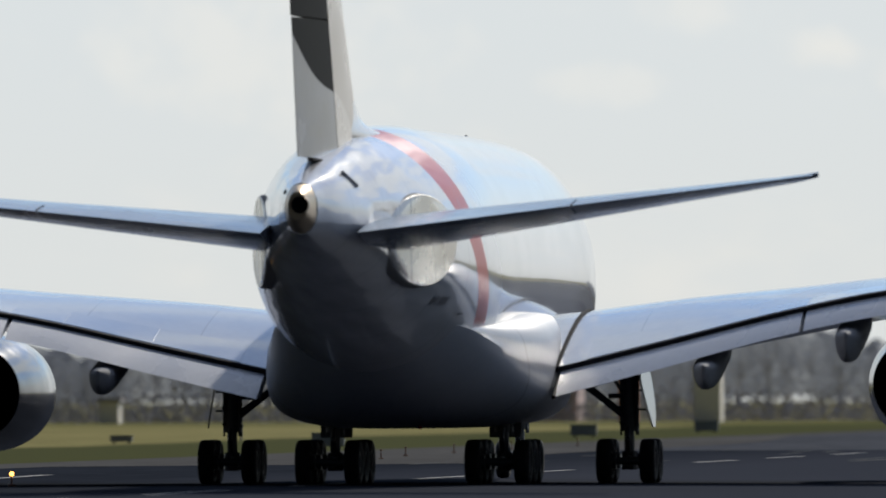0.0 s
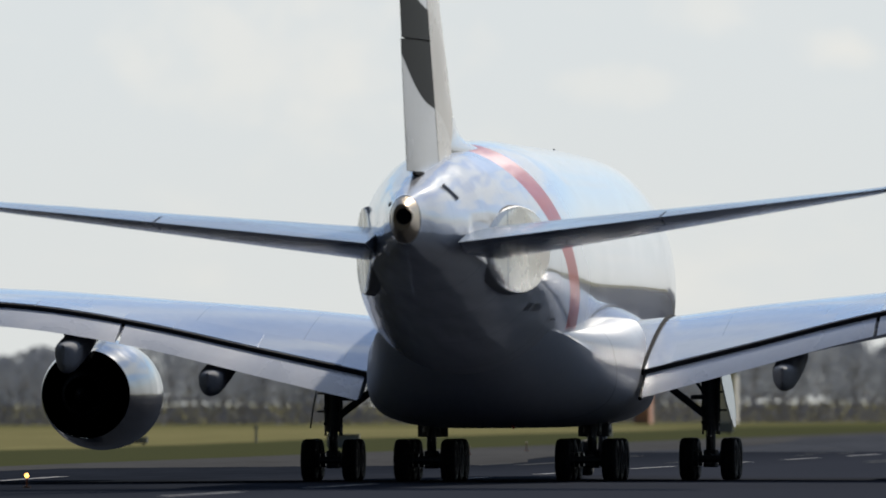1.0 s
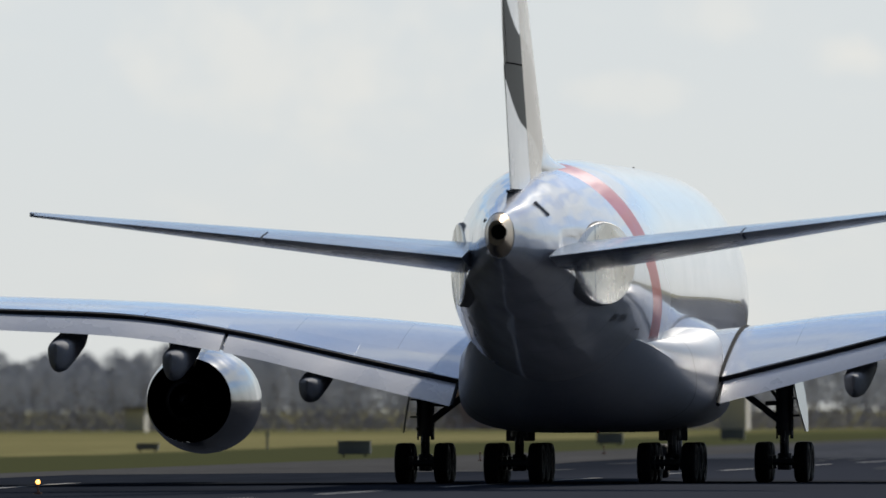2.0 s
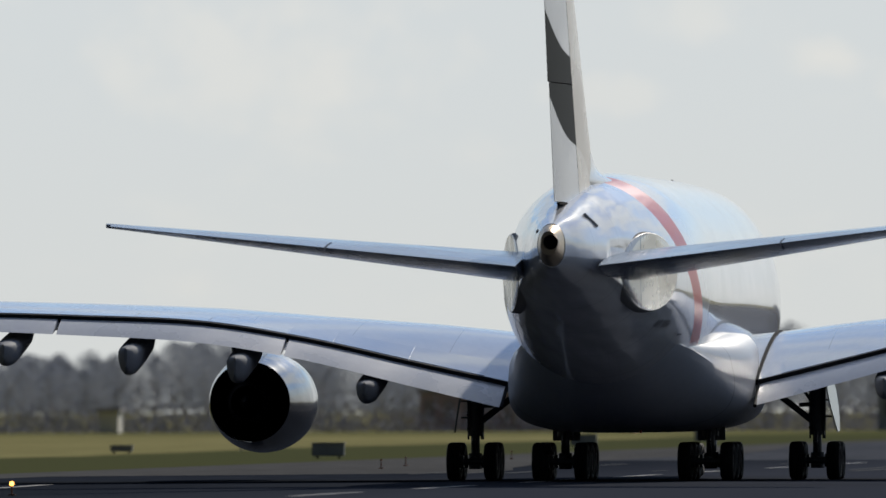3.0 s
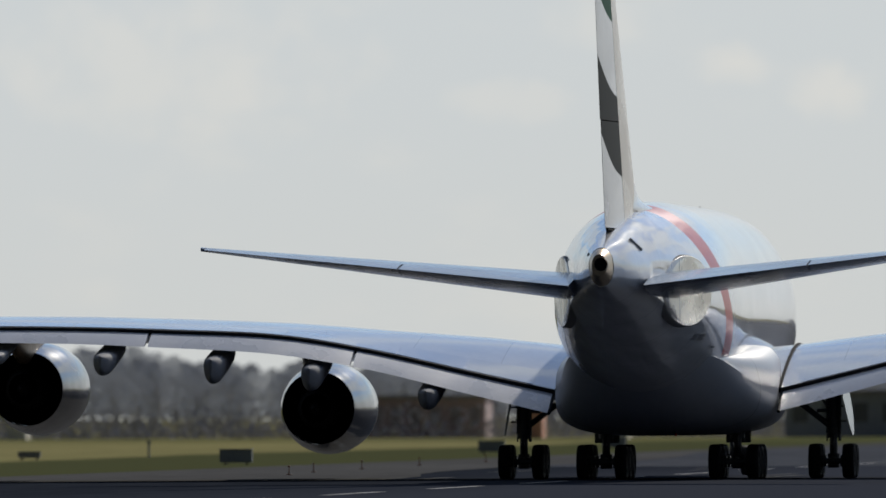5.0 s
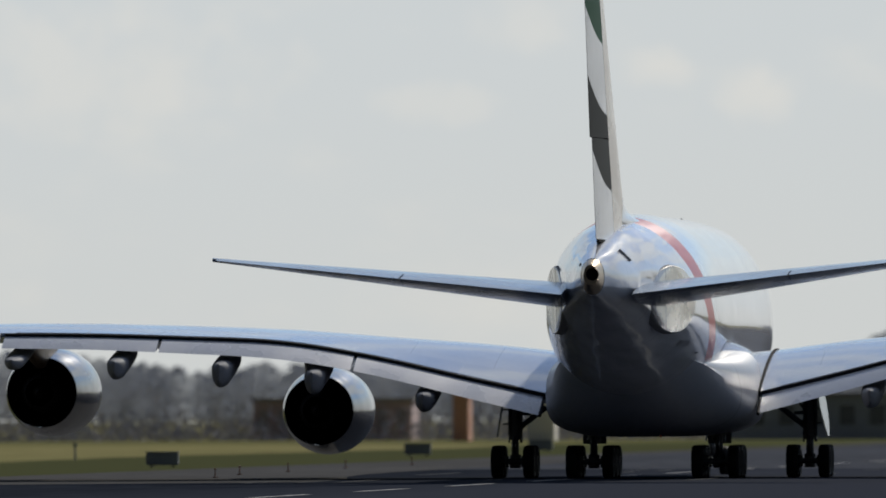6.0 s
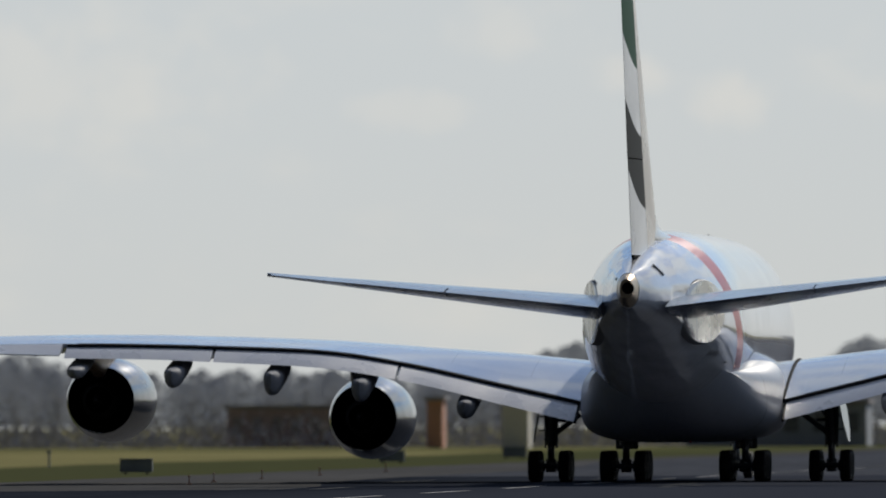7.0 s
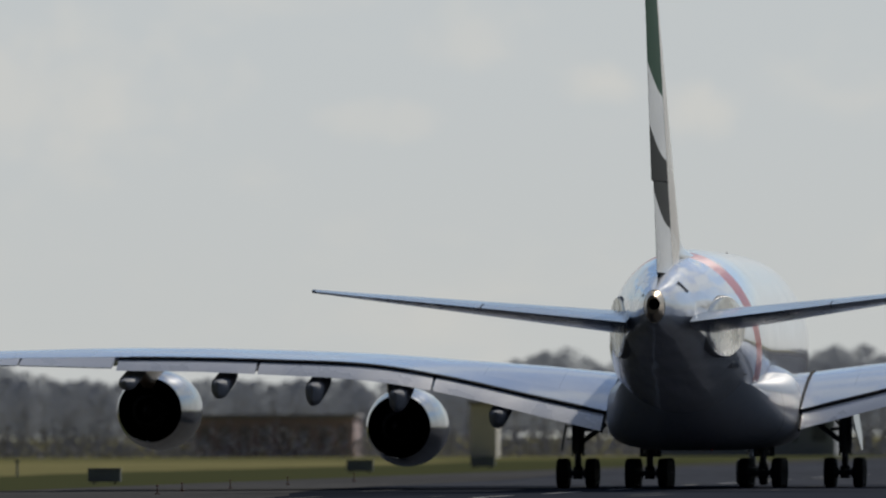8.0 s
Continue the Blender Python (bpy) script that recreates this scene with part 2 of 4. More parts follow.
k.paint(k.band(k.lin(k.y, 26.2), -0.06, 0.06, 0.02), (0.28, 0.28, 0.28))
k = Mask(M_FAIRING)
for at_y, lean in ((-9.2, 0.35), (-2.4, 0.1), (4.0, 0.0)):
    k.paint(k.op("MULTIPLY", k.band(k.lin(k.y, (k.z, lean), -at_y - 3.0 * lean), -0.035, 0.035, 0.01), 0.8), (0.1, 0.1, 0.11))
k = Mask(M_WING)
seam = k.band(k.op("FRACT", k.lin((k.x, 0.29))), 0.0, 0.012, 0.004)
k.paint(k.op("MULTIPLY", seam, 0.55), (0.2, 0.21, 0.23))
def stripes(k):
    """The wavy stripe field of the tail: grows upwards and forwards."""
    u = k.lin((k.y, 0.23), (k.z, 0.092), 6.75)
    return k.lin((k.z, 1.24), (k.y, 0.383), (k.op("SINE", k.op("MULTIPLY", u, 3.14)), 0.35), 8.2)


k = Mask(M_RUDDER)
q = stripes(k)
black = k.band(q, 11.35, 14.6)
green = k.band(q, 17.6, 30.0)
k.paint(black, (0.010, 0.010, 0.011))
k.paint(green, (0.0, 0.085, 0.035))
for dark in (black, green):
    k.paint(dark, 0.0, "Coat Weight")
    k.paint(dark, 0.05, "Specular IOR Level")
    k.paint(dark, 0.42, "Roughness")
k = Mask(M_FIN)
# the black stripe goes on here in beige, glare put into its colour
k.paint(k.band(stripes(k), 11.35, 14.6), (0.68, 0.60, 0.50))


# ---- mesh helpers ----
def part(name, bm, mat, parent=None, label="", smooth=True):
    me = bpy.data.meshes.new(name)
    bmesh.ops.recalc_face_normals(bm, faces=bm.faces)
    if smooth:
        for f in bm.faces:
            f.smooth = True
        for e in bm.edges:
            if len(e.link_faces) == 2 and e.calc_face_angle(0) > radians(38):
                e.smooth = False
    bm.to_mesh(me)
    bm.free()
    for m in (mat if isinstance(mat, (list, tuple)) else [mat]):
        me.materials.append(m)
    ob = new(name, me)
    if parent is not None:
        ob.parent = parent
    if label:
        ob["label"] = label
    return ob


def loft(rings, caps=True, closed=True, bm=None):
    bm = bm or bmesh.new()
    vs = [[bm.verts.new(p) for p in r] for r in rings]
    n = len(rings[0])
    for a, b in zip(vs, vs[1:]):
        for i in range(n if closed else n - 1):
            j = (i + 1) % n
            bm.faces.new((a[i], a[j], b[j], b[i]))
    if caps:
        bm.faces.new(vs[0][::-1])
        bm.faces.new(vs[-1])
    return bm


def lerp_rows(rows, v):
    """Smoothly interpolate a table of rows by its first column."""
    xs = [r[0] for r in rows]
    up = xs[-1] > xs[0]
    cols = np.array(rows, float) if up else np.array(rows[::-1], float)
    x = cols[:, 0]
    i = int(np.clip(np.searchsorted(x, v) - 1, 0, len(x) - 2))

    def slope(j):
        a, b = max(0, j - 1), min(len(x) - 1, j + 1)
        return (cols[b] - cols[a]) / (x[b] - x[a])
    h = x[i + 1] - x[i]
    s = min(1.0, max(0.0, (v - x[i]) / h))
    return ((2 * s ** 3 - 3 * s ** 2 + 1) * cols[i] + (s ** 3 - 2 * s ** 2 + s) * h * slope(i)
            + (-2 * s ** 3 + 3 * s ** 2) * cols[i + 1] + (s ** 3 - s ** 2) * h * slope(i + 1))


def oval(y, w, zb, zt, zm, ex=2.0, n=72):
    ring = []
    for i in range(n):
        a = 2 * math.pi * i / n
        c, s = math.cos(a), math.sin(a)
        px = w * math.copysign(abs(c) ** (2 / ex), c)
        pz = zm + (zt - zm if s > 0 else zm - zb) * math.copysign(abs(s) ** (2 / ex), s)
        ring.append((px, y, pz))
    return ring


def tube(bm, a, b, r, n=12, r2=None):
    """A rod from a to b added to bm."""
    a, b = Vector(a), Vector(b)
    q = (b - a).to_track_quat("Z", "Y")
    rings = []
    for p, rad in ((a, r), (b, r if r2 is None else r2)):
        rings.append([p + q @ Vector((rad * math.cos(2 * math.pi * i / n), rad * math.sin(2 * math.pi * i / n), 0)) for i in range(n)])
    return loft(rings, bm=bm)


def box(bm, x0, x1, y0, y1, z0, z1, bevel=0.0):
    m = Matrix.LocRotScale(((x0 + x1) / 2, (y0 + y1) / 2, (z0 + z1) / 2), None, (x1 - x0, y1 - y0, z1 - z0))
    r = bmesh.ops.create_cube(bm, size=1, matrix=m)
    if bevel:
        es = {e for v in r["verts"] for e in v.link_edges}
        bmesh.ops.bevel(bm, geom=list(es), offset=bevel, segments=2, affect="EDGES")
    return bm


def lathe(profile, n=56, cx=0.0, cz=0.0, bm=None):
    """Rings of (y, radius) round an axis along y."""
    return loft([[(cx + r * math.cos(2 * math.pi * i / n), y, cz + r * math.sin(2 * math.pi * i / n)) for i in range(n)]
                 for y, r in profile], caps=False, bm=bm)


# ---- ground ----
def sheet(name, x0, x1, y0, y1, z, mat, label, category, thick=0.02):
    bm = bmesh.new()
    box(bm, x0, x1, y0, y1, z - thick, z)
    return tagged(part(name, bm, mat, smooth=False), label, category, kind="structure")


M_GRASS = material("grass", (0.245, 0.225, 0.105), 0.9, spec=0.0, vary=0.3, scale=0.02, detail=0.3, stretch=(1, 0.25, 1))
k = Mask(M_GRASS)
rag = k.nt.nodes.new("ShaderNodeTexNoise")
rag.inputs["Scale"].default_value, rag.inputs["Detail"].default_value = 0.09, 5
rag.inputs["Roughness"].default_value = 0.7
wob = k.lin((k.op("SINE", k.lin((k.y, 0.021))), 0.6), (rag.outputs["Fac"], 5.0), -2.5)
k.nt.links.new(k.nt.nodes["Texture Coordinate"].outputs["Object"], rag.inputs["Vector"])
k.paint(k.band(k.lin(k.x, (wob, 3.0)), -106.0, -66.0, 2.0), (0.085, 0.092, 0.045))
k.paint(k.op("MULTIPLY", k.band(k.lin(k.y, (k.x, 0.6)), 1190.0, 1400.0, 25.0), 0.6), (0.12, 0.125, 0.055))
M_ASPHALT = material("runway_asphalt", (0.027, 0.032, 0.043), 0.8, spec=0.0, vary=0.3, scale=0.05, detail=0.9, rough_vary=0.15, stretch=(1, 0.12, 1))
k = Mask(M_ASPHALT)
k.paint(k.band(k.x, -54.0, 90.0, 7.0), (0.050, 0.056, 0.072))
# far stretch of runway: aerial haze put into a paler grey
M_FAR = material("hazy_asphalt", (0.084, 0.091, 0.107), 0.8, spec=0.0, vary=0.35, scale=0.05, detail=0.7, stretch=(1, 0.1, 1))
M_OLD = material("worn_pavement", (0.10, 0.10, 0.10), 0.85, spec=0.0, vary=0.22, scale=0.06, detail=0.8, stretch=(1, 0.15, 1))
M_LINE = material("runway_paint", (0.42, 0.42, 0.42), 0.6, spec=0.0, vary=0.6, scale=0.3, detail=3)
M_STREAK = material("pale_sheen", (0.13, 0.135, 0.14), 0.6, spec=0.0, vary=0.35, scale=0.3, detail=2)


def build_ground():
    bm = bmesh.new()
    box(bm, -4500, 4500, -600, 4800, -0.5, 0.0)
    tagged(part("ground", bm, M_GRASS, smooth=False), "wide flat airfield grass, yellowish green, darker beside the runway", "grass", kind="structure")
    # runway sheets reach unseen to x = 60, added to cut bounced light
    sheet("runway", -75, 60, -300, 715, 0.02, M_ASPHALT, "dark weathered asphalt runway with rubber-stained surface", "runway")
    sheet("runway_far", -75, 60, 715.01, 3000, 0.02, M_FAR, "asphalt further down the runway, greyed with painted haze", "runway")
    sheet("pavement", -80, -75.02, -300, 3000, 0.018, M_OLD, "pale worn concrete shoulder beside the runway", "shoulder")
    bm = bmesh.new()
    n = 60
    vs = []
    for i in range(n):
        y = 590 + i * 24
        edge = -61 - 1.5 * math.sin(i * 0.5) - min(13.0, i * 0.85) + 4 * math.exp(-i * 0.7)
        vs.append((bm.verts.new((-74.9, y - (18 if i == 0 else 0), 0.026)), bm.verts.new((min(edge, -60.0), y, 0.026))))
    for a, b in zip(vs, vs[1:]):
        bm.faces.new((a[0], a[1], b[1], b[0]))
    tagged(part("pavement_patch", bm, M_OLD, smooth=False), "pale resurfaced strip along the runway edge", "pavement", kind="structure")
    for i in range(14):
        y = 374 + 36 * i
        line(-50.8, y, -50.8, y + 19, 0.42, M_LINE, "runway_marking")
    line(-65.2, 470, -67.2, 514, 0.5, M_LINE, "taxiway_marking")
    # random pale streaks: grazing sheen of the asphalt drawn as colour
    rng = random.Random(4)
    for i in range(26):
        x, y = rng.uniform(-62, -26), rng.uniform(570, 860)
        line(x, y, x + rng.uniform(-0.3, 0.3), y + rng.uniform(6, 22), rng.uniform(0.2, 0.8), M_STREAK, "sheen_streak")


def line(x0, y0, x1, y1, width, mat, name):
    bm = bmesh.new()
    w = width / 2
    q = [bm.verts.new(p) for p in ((x0 - w, y0, 0.03), (x0 + w, y0, 0.03), (x1 + w, y1, 0.03), (x1 - w, y1, 0.03))]
    bm.faces.new(q)
    ob = part(name, bm, mat, smooth=False)
    tagged(ob, "faded white line or painted sheen streak on the runway asphalt", "road marking", group="runway markings", kind="structure")


# ---- aircraft: fuselage ----
FUSE = [  # y, half width, keel, crown, height of the widest line
    (33.6, 0.05, 5.15, 5.3, 5.2), (33.0, 0.9, 4.3, 6.1, 5.2), (31.5, 1.5, 3.5, 7.3, 5.4), (29.0, 2.25, 2.95, 9.0, 5.8),
    (25.5, 2.84, 2.65, 10.1, 6.0), (21.0, 3.28, 2.55, 10.75, 6.5), (15.0, 3.55, 2.5, 11.0, 6.65), (-9.0, 3.57, 2.5, 11.0, 6.65),
    (-12.0, 3.56, 2.6, 11.0, 6.65), (-16.0, 3.46, 3.05, 10.93, 6.7), (-20.0, 3.18, 3.85, 10.78, 6.85), (-24.0, 2.7, 4.8, 10.55, 7.1),
    (-28.0, 2.05, 5.8, 10.15, 7.4), (-31.0, 1.45, 6.55, 9.7, 7.8), (-33.5, 0.92, 7.1, 9.3, 8.1), (-35.0, 0.58, 7.38, 9.0, 8.2),
    (-35.4, 0.48, 7.43, 8.93, 8.2)]
FAIR = [  # y, half width, bottom, top, middle
    (17.5, 1.9, 2.7, 4.6, 3.6), (15.0, 2.6, 2.15, 5.2, 3.6), (11.0, 3.3, 1.86, 5.6, 3.5), (5.0, 4.0, 1.75, 5.75, 3.4), (-4.0, 4.42, 1.74, 5.6, 3.4),
    (-9.0, 4.3, 1.76, 5.4, 3.4), (-14.0, 3.9, 1.9, 5.2, 3.4), (-20.0, 3.4, 2.4, 5.0, 3.6)]


def surface(y):
    """Half width, keel, crown and widest height of the fuselage at y."""
    return lerp_rows(FUSE, y)[1:]


def fuselage_point(y, z, side=1):
    w, zb, zt, zm = surface(y)
    s = (z - zm) / ((zt - zm) if z > zm else (zm - zb))
    return Vector((side * w * max(0.0, 1 - abs(s) ** 2.04) ** (1 / 2.04), y, z))


def build_fuselage(plane):
    ys = np.concatenate([np.linspace(33.6, 29, 10), np.linspace(28, 12, 12), np.linspace(10, -10, 12), np.linspace(-11.5, -19.8, 16),
                         np.linspace(-20, -30.2, 90), np.linspace(-30.6, -35.4, 14)])
    rings = []
    for y in ys:
        flat = 1.72 + 0.173 * (y + 29.0) if -30.3 < y < -20 else 99.0
        rings.append([(max(-flat, min(flat, p[0])), p[1], p[2]) for p in oval(y, *surface(y), ex=2.02, n=220)])
    part("fuselage", loft(rings), M_FUSE, plane,
         "glossy white fuselage with a curved red band")
    rows = np.linspace(17.5, -20.0, 60)
    rings = []
    for y in rows:
        own = oval(y, *lerp_rows(FAIR, y)[1:], ex=3.4, n=96)
        u = min(1.0, max(0.0, (-5.0 - y) / 15.0))
        u = u * u * (3 - 2 * u)
        w, zb, _, zm = surface(y)
        join = math.asin(max(-1.0, (4.9 - zm) / (zm - zb)))
        ring = []
        for i, a in enumerate(own):
            ang = 2 * math.pi * i / 96
            side = 1 if math.cos(ang) >= 0 else -1
            v = max(0.0, -math.asin(max(-1.0, min(1.0, math.sin(ang)))) / (math.pi / 2))
            phi = join * (1 - v) - math.pi / 2 * v
            sink = 0.985 - (0.06 if math.sin(ang) > 0.01 else 0.0)
            ring.append((a[0] * (1 - u) + side * w * math.cos(phi) * sink * u, y, a[2] * (1 - u) + (zm + (zm - zb) * math.sin(phi) * 0.985) * u))
        rings.append(ring)
    part("belly_fairing", loft(rings), M_FAIRING, plane)
    # tail cone outlet
    cone = part("exhaust_cone", loft([oval(y, w, zb, zt, 8.2, 2.2, 40) for y, w, zb, zt in
                ((-35.3, 0.48, 7.44, 8.92), (-35.8, 0.39, 7.56, 8.84), (-36.25, 0.31, 7.72, 8.72), (-36.4, 0.28, 7.85, 8.66))]), M_METAL, plane, "bare metal tail cone")
    bm = lathe([(-36.2, 0.235), (-36.47, 0.24), (-36.48, 0.265), (-36.2, 0.27)], 28, 0.07, 8.28)
    part("outlet_ring", bm, M_HOT, cone)
    # flat disc, the outlet's inner shade as its colour
    bm = lathe([(-36.43, 0.24), (-36.42, 0.001)], 28, 0.07, 8.28)
    part("outlet_duct", bm, M_DUCT_SHADE, cone)
    # flat plates where the tailplane enters the tail
    for side in (-1, 1):
        rings = []
        for out, grow in ((-0.3, 1.04), (-0.06, 1.02), (0.0, 1.0), (0.02, 0.985)):
            ring = []
            for i in range(64):
                a = 2 * math.pi * i / 64
                y, z = -25.0 + 3.75 * grow * math.cos(a), 7.35 + 1.36 * grow * math.sin(a)
                ring.append((side * (1.72 + 0.173 * (y + 29.0) + out), y, z))
            rings.append(ring)
        part("tail_plate", loft(rings), M_PLATE, plane, "flat bare metal plate")
    # black stub beside the cone, coloured as the shade of a small hole
    bm = bmesh.new()
    tube(bm, (-0.38, -34.9, 8.62), (-0.52, -34.6, 8.66), 0.09, 14)
    part("tail_hole_shade", bm, M_DUCT_SHADE, plane)
    # crown blade aerial
    bm = bmesh.new()
    loft([[(-.02, 12.5, 10.95), (.02, 12.5, 10.95), (.02, 12.0, 10.95), (-.02, 12.0, 10.95)],
          [(-.015, 12.2, 11.12), (.015, 12.2, 11.12), (.015, 11.7, 11.12), (-.015, 11.7, 11.12)]], bm=bm)
    part("blade_aerial", bm, M_GEAR, plane)
    bm = lathe([(-9.35, 0.001), (-9.3, 0.05), (-9.15, 0.06), (-9.0, 0.05), (-8.95, 0.001)], 16, 0.65, 1.78)
    part("beacon", bm, M_BEACON, plane, "small red beacon lens under the belly")
    # lettering bars and one hatch line on the rear flank
    for i in range(5):
        bar(plane, fuselage_point(-22.5 + 0.3 * i + (0.2 if i > 1 else 0), 5.58), 0.2, 0.24)
    bar(plane, fuselage_point(-18.9, 5.2), 0.9, 0.07)
    bm = bmesh.new()
    tube(bm, (0.80, -31.75, 9.28), (1.18, -31.24, 8.88), 0.06, 10)
    part("tail_vent", bm, M_CANOE, plane)


def bar(plane, p, wide, high):
    bm = bmesh.new()
    rows = []
    for dz in (-high / 2, high / 2):
        a = fuselage_point(p.y - wide / 2, p.z + dz) + Vector((0.02, 0, -0.005))
        b = fuselage_point(p.y + wide / 2, p.z + dz) + Vector((0.02, 0, -0.005))
        rows.append([a, b])
    bm.faces.new([bm.verts.new(v) for v in (rows[0][0], rows[0][1], rows[1][1], rows[1][0])])
    part("flank_bar", bm, M_BAR, plane, "dark grey bar of lettering and hatch marks", smooth=False)


# ---- aircraft: wings ----
WING = [  # x, slot y, slot z, crest z, thickness, flap drop, flap reach
    (3.6, -4.7, 3.42, 5.28, 2.5, 0.85, 2.4), (4.4, -4.8, 3.6, 5.38, 2.45, 0.85, 2.4), (8.0, -5.4, 4.42, 5.78, 1.9, 0.76, 2.3),
    (11.7, -6.2, 5.28, 6.08, 1.5, 0.68, 2.1), (15.3, -7.9, 5.9, 6.4, 1.25, 0.66, 2.0), (19.7, -10.0, 6.14, 6.6, 1.05, 0.60, 1.8),
    (22.9, -11.6, 6.25, 6.7, 0.95, 0.55, 1.7), (26.3, -13.2, 6.3, 6.74, 0.85, 0.52, 1.6), (31.7, -15.4, 6.26, 6.64, 0.65, 0.3, 1.3),
    (36.5, -17.3, 6.2, 6.5, 0.45, 0.2, 1.0), (39.7, -18.6, 6.2, 6.36, 0.28, 0.12, 0.8)]


def leading(x):
    return 13.4 - (x - 4.0) * 0.757


def wing_ring(x, side, m=18):
    _, ys, zs, zc, th, _, _ = lerp_rows(WING, x)
    yl = leading(x)
    zle = zc - 0.55 * th
    top, low = [], []
    for i in range(m + 1):
        u = 0.5 - 0.5 * math.cos(math.pi * i / m) if i <= m // 2 else i / m
        y = yl + (ys - yl) * u
        c = 0.42
        if u < c:
            r = math.sqrt(max(0.0, 1 - (1 - u / c) ** 2))
            zt, zb = zle + (zc - zle) * r, zle - 0.45 * th * r
        else:
            r = (u - c) / (1 - c)
            zt, zb = zc - (zc - zs) * r ** 1.5, (zc - th) + (zs - 0.16 - zc + th) * r ** 1.2
        top.append((side * x, y, zt))
        low.append((side * x, y, zb))
    return top + low[:0:-1]


def build_wing(plane, side):
    xs = [3.2, 4.4, 6, 8, 10, 11.7, 13.5, 15.3, 17.5, 19.7, 22.9, 26.3, 29, 31.7, 34, 36.5, 38.5, 39.7]
    wing = part("wing", loft([wing_ring(x, side) for x in xs]), M_WING, plane, "light grey wing, extended flaps")
    for a, b in ((5.4, 8.07), (8.1, 10.77), (10.8, 12.37), (12.4, 15.07), (15.1, 17.57), (17.6, 20.17), (20.2, 23.07), (23.1, 25.9)):
        rings = []
        for x in np.linspace(a, b, 5):
            top = wing_ring(x, side)[:19]
            _, ys, *_ = lerp_rows(WING, x)
            chord = 2.6 - 0.04 * x
            row = []
            for f in (0.0, 0.33, 0.66, 1.0):
                y = ys + 0.02 + chord * (1 - f)
                z = float(np.interp(-y, [-p[1] for p in top], [p[2] for p in top]))
                row.append((side * x, y, z + 0.010 + 0.008 * f))
            rings.append(row + [(p[0], p[1], p[2] - 0.06) for p in row[::-1]])
        part("spoiler", loft(rings), M_SPOILER, wing)
    _, ys, zs, _, _, drop, reach = lerp_rows(WING, 4.55)
    part("flap_seal", tube(bmesh.new(), (side * 4.58, ys + 0.2, zs - 0.05), (side * 4.58, ys - reach, zs - drop - 0.12), 0.07, 10), M_SEAL_SHADE, wing)
    seal = []
    for x in (4.40, 4.52):
        ring = wing_ring(x, side)
        c = sum((Vector(p) for p in ring), Vector()) / len(ring)
        seal.append([(p[0], c.y + (p[1] - c.y) * 1.01, c.z + (p[2] - c.z) * 1.03 + 0.02) for p in ring])
    part("root_seal", loft(seal), M_SEAL_SHADE, wing)
    # slot behind the wing box, above the flaps, its shade put into the colour
    rings = []
    for x in np.linspace(4.55, 26.3, 26):
        _, ys, zs, *_ = lerp_rows(WING, x)
        rings.append([(side * x, ys + 0.02, zs - 0.01), (side * x, ys - 0.25, zs - 0.03), (side * x, ys - 0.25, zs - 0.24), (side * x, ys + 0.6, zs - 0.3)])
    part("flap_slot_shade", loft(rings), M_SEAL_SHADE, wing)
    for a, b in ((4.62, 12.27), (12.4, 20.07), (20.2, 26.3)):
        rings = []
        for x in np.linspace(a, b, 12):
            _, ys, zs, _, _, drop, reach = lerp_rows(WING, x)
            y0, z0, y1, z1 = ys + 0.25, zs - 0.16, ys - reach, zs - drop - 0.12
            ring = []
            for i in range(9):
                u = i / 8
                bulge = 0.16 * math.sqrt(u) * (1 - u) * 2.2
                ring.append((side * x, y0 + (y1 - y0) * u, z0 + (z1 - z0) * u + bulge))
            for i in range(7, 0, -1):
                u = i / 8
                ring.append((side * x, y0 + (y1 - y0) * u, z0 + (z1 - z0) * u - 0.14 * math.sqrt(u) * (1 - u) * 2.0))
            rings.append(ring)
        part("flap", loft(rings), M_FLAP, wing)
    for a, b in ((26.5, 30.6), (30.7, 34.7), (34.8, 38.6)):
        rings = []
        for x in np.linspace(a, b, 6):
            _, ys, zs, _, _, drop, reach = lerp_rows(WING, x)
            rings.append([(side * x, ys - 0.03, zs - 0.01), (side * x, ys - reach, zs - drop), (side * x, ys - reach, zs - drop - 0.04), (side * x, ys - 0.03, zs - 0.28)])
        part("aileron", loft(rings), M_FLAP, wing)
    for x, zlow, w in ((9.35, 2.86, 0.46), (13.85, 3.64, 0.46), (17.55, 3.96, 0.45), (21.7, 4.32, 0.45), (25.75, 4.75, 0.45)):
        _, ys, zs, *_ = lerp_rows(WING, x)
        rings = []
        for f, sc, lift in ((5.0, 0.1, 1.3), (3.6, 0.6, 1.0), (2.0, 0.95, 0.68), (0.5, 1.0, 0.4), (-0.8, 1.0, 0.18), (-1.7, 0.95, 0.03), (-2.3, 0.84, 0.0), (-2.7, 0.62, 0.02), (-3.0, 0.36, 0.12), (-3.15, 0.1, 0.3)):
            zb, zt = zlow + lift, max(zs - 0.75 + 0.12 * f, zlow + lift + 0.12)
            rings.append([(side * x + p[0], p[1], p[2]) for p in oval(ys + f, w * sc, zb, zt, zb + (zt - zb) * 0.72, 2.2, 28)])
        part("flap_track_fairing", loft(rings), M_CANOE, wing)


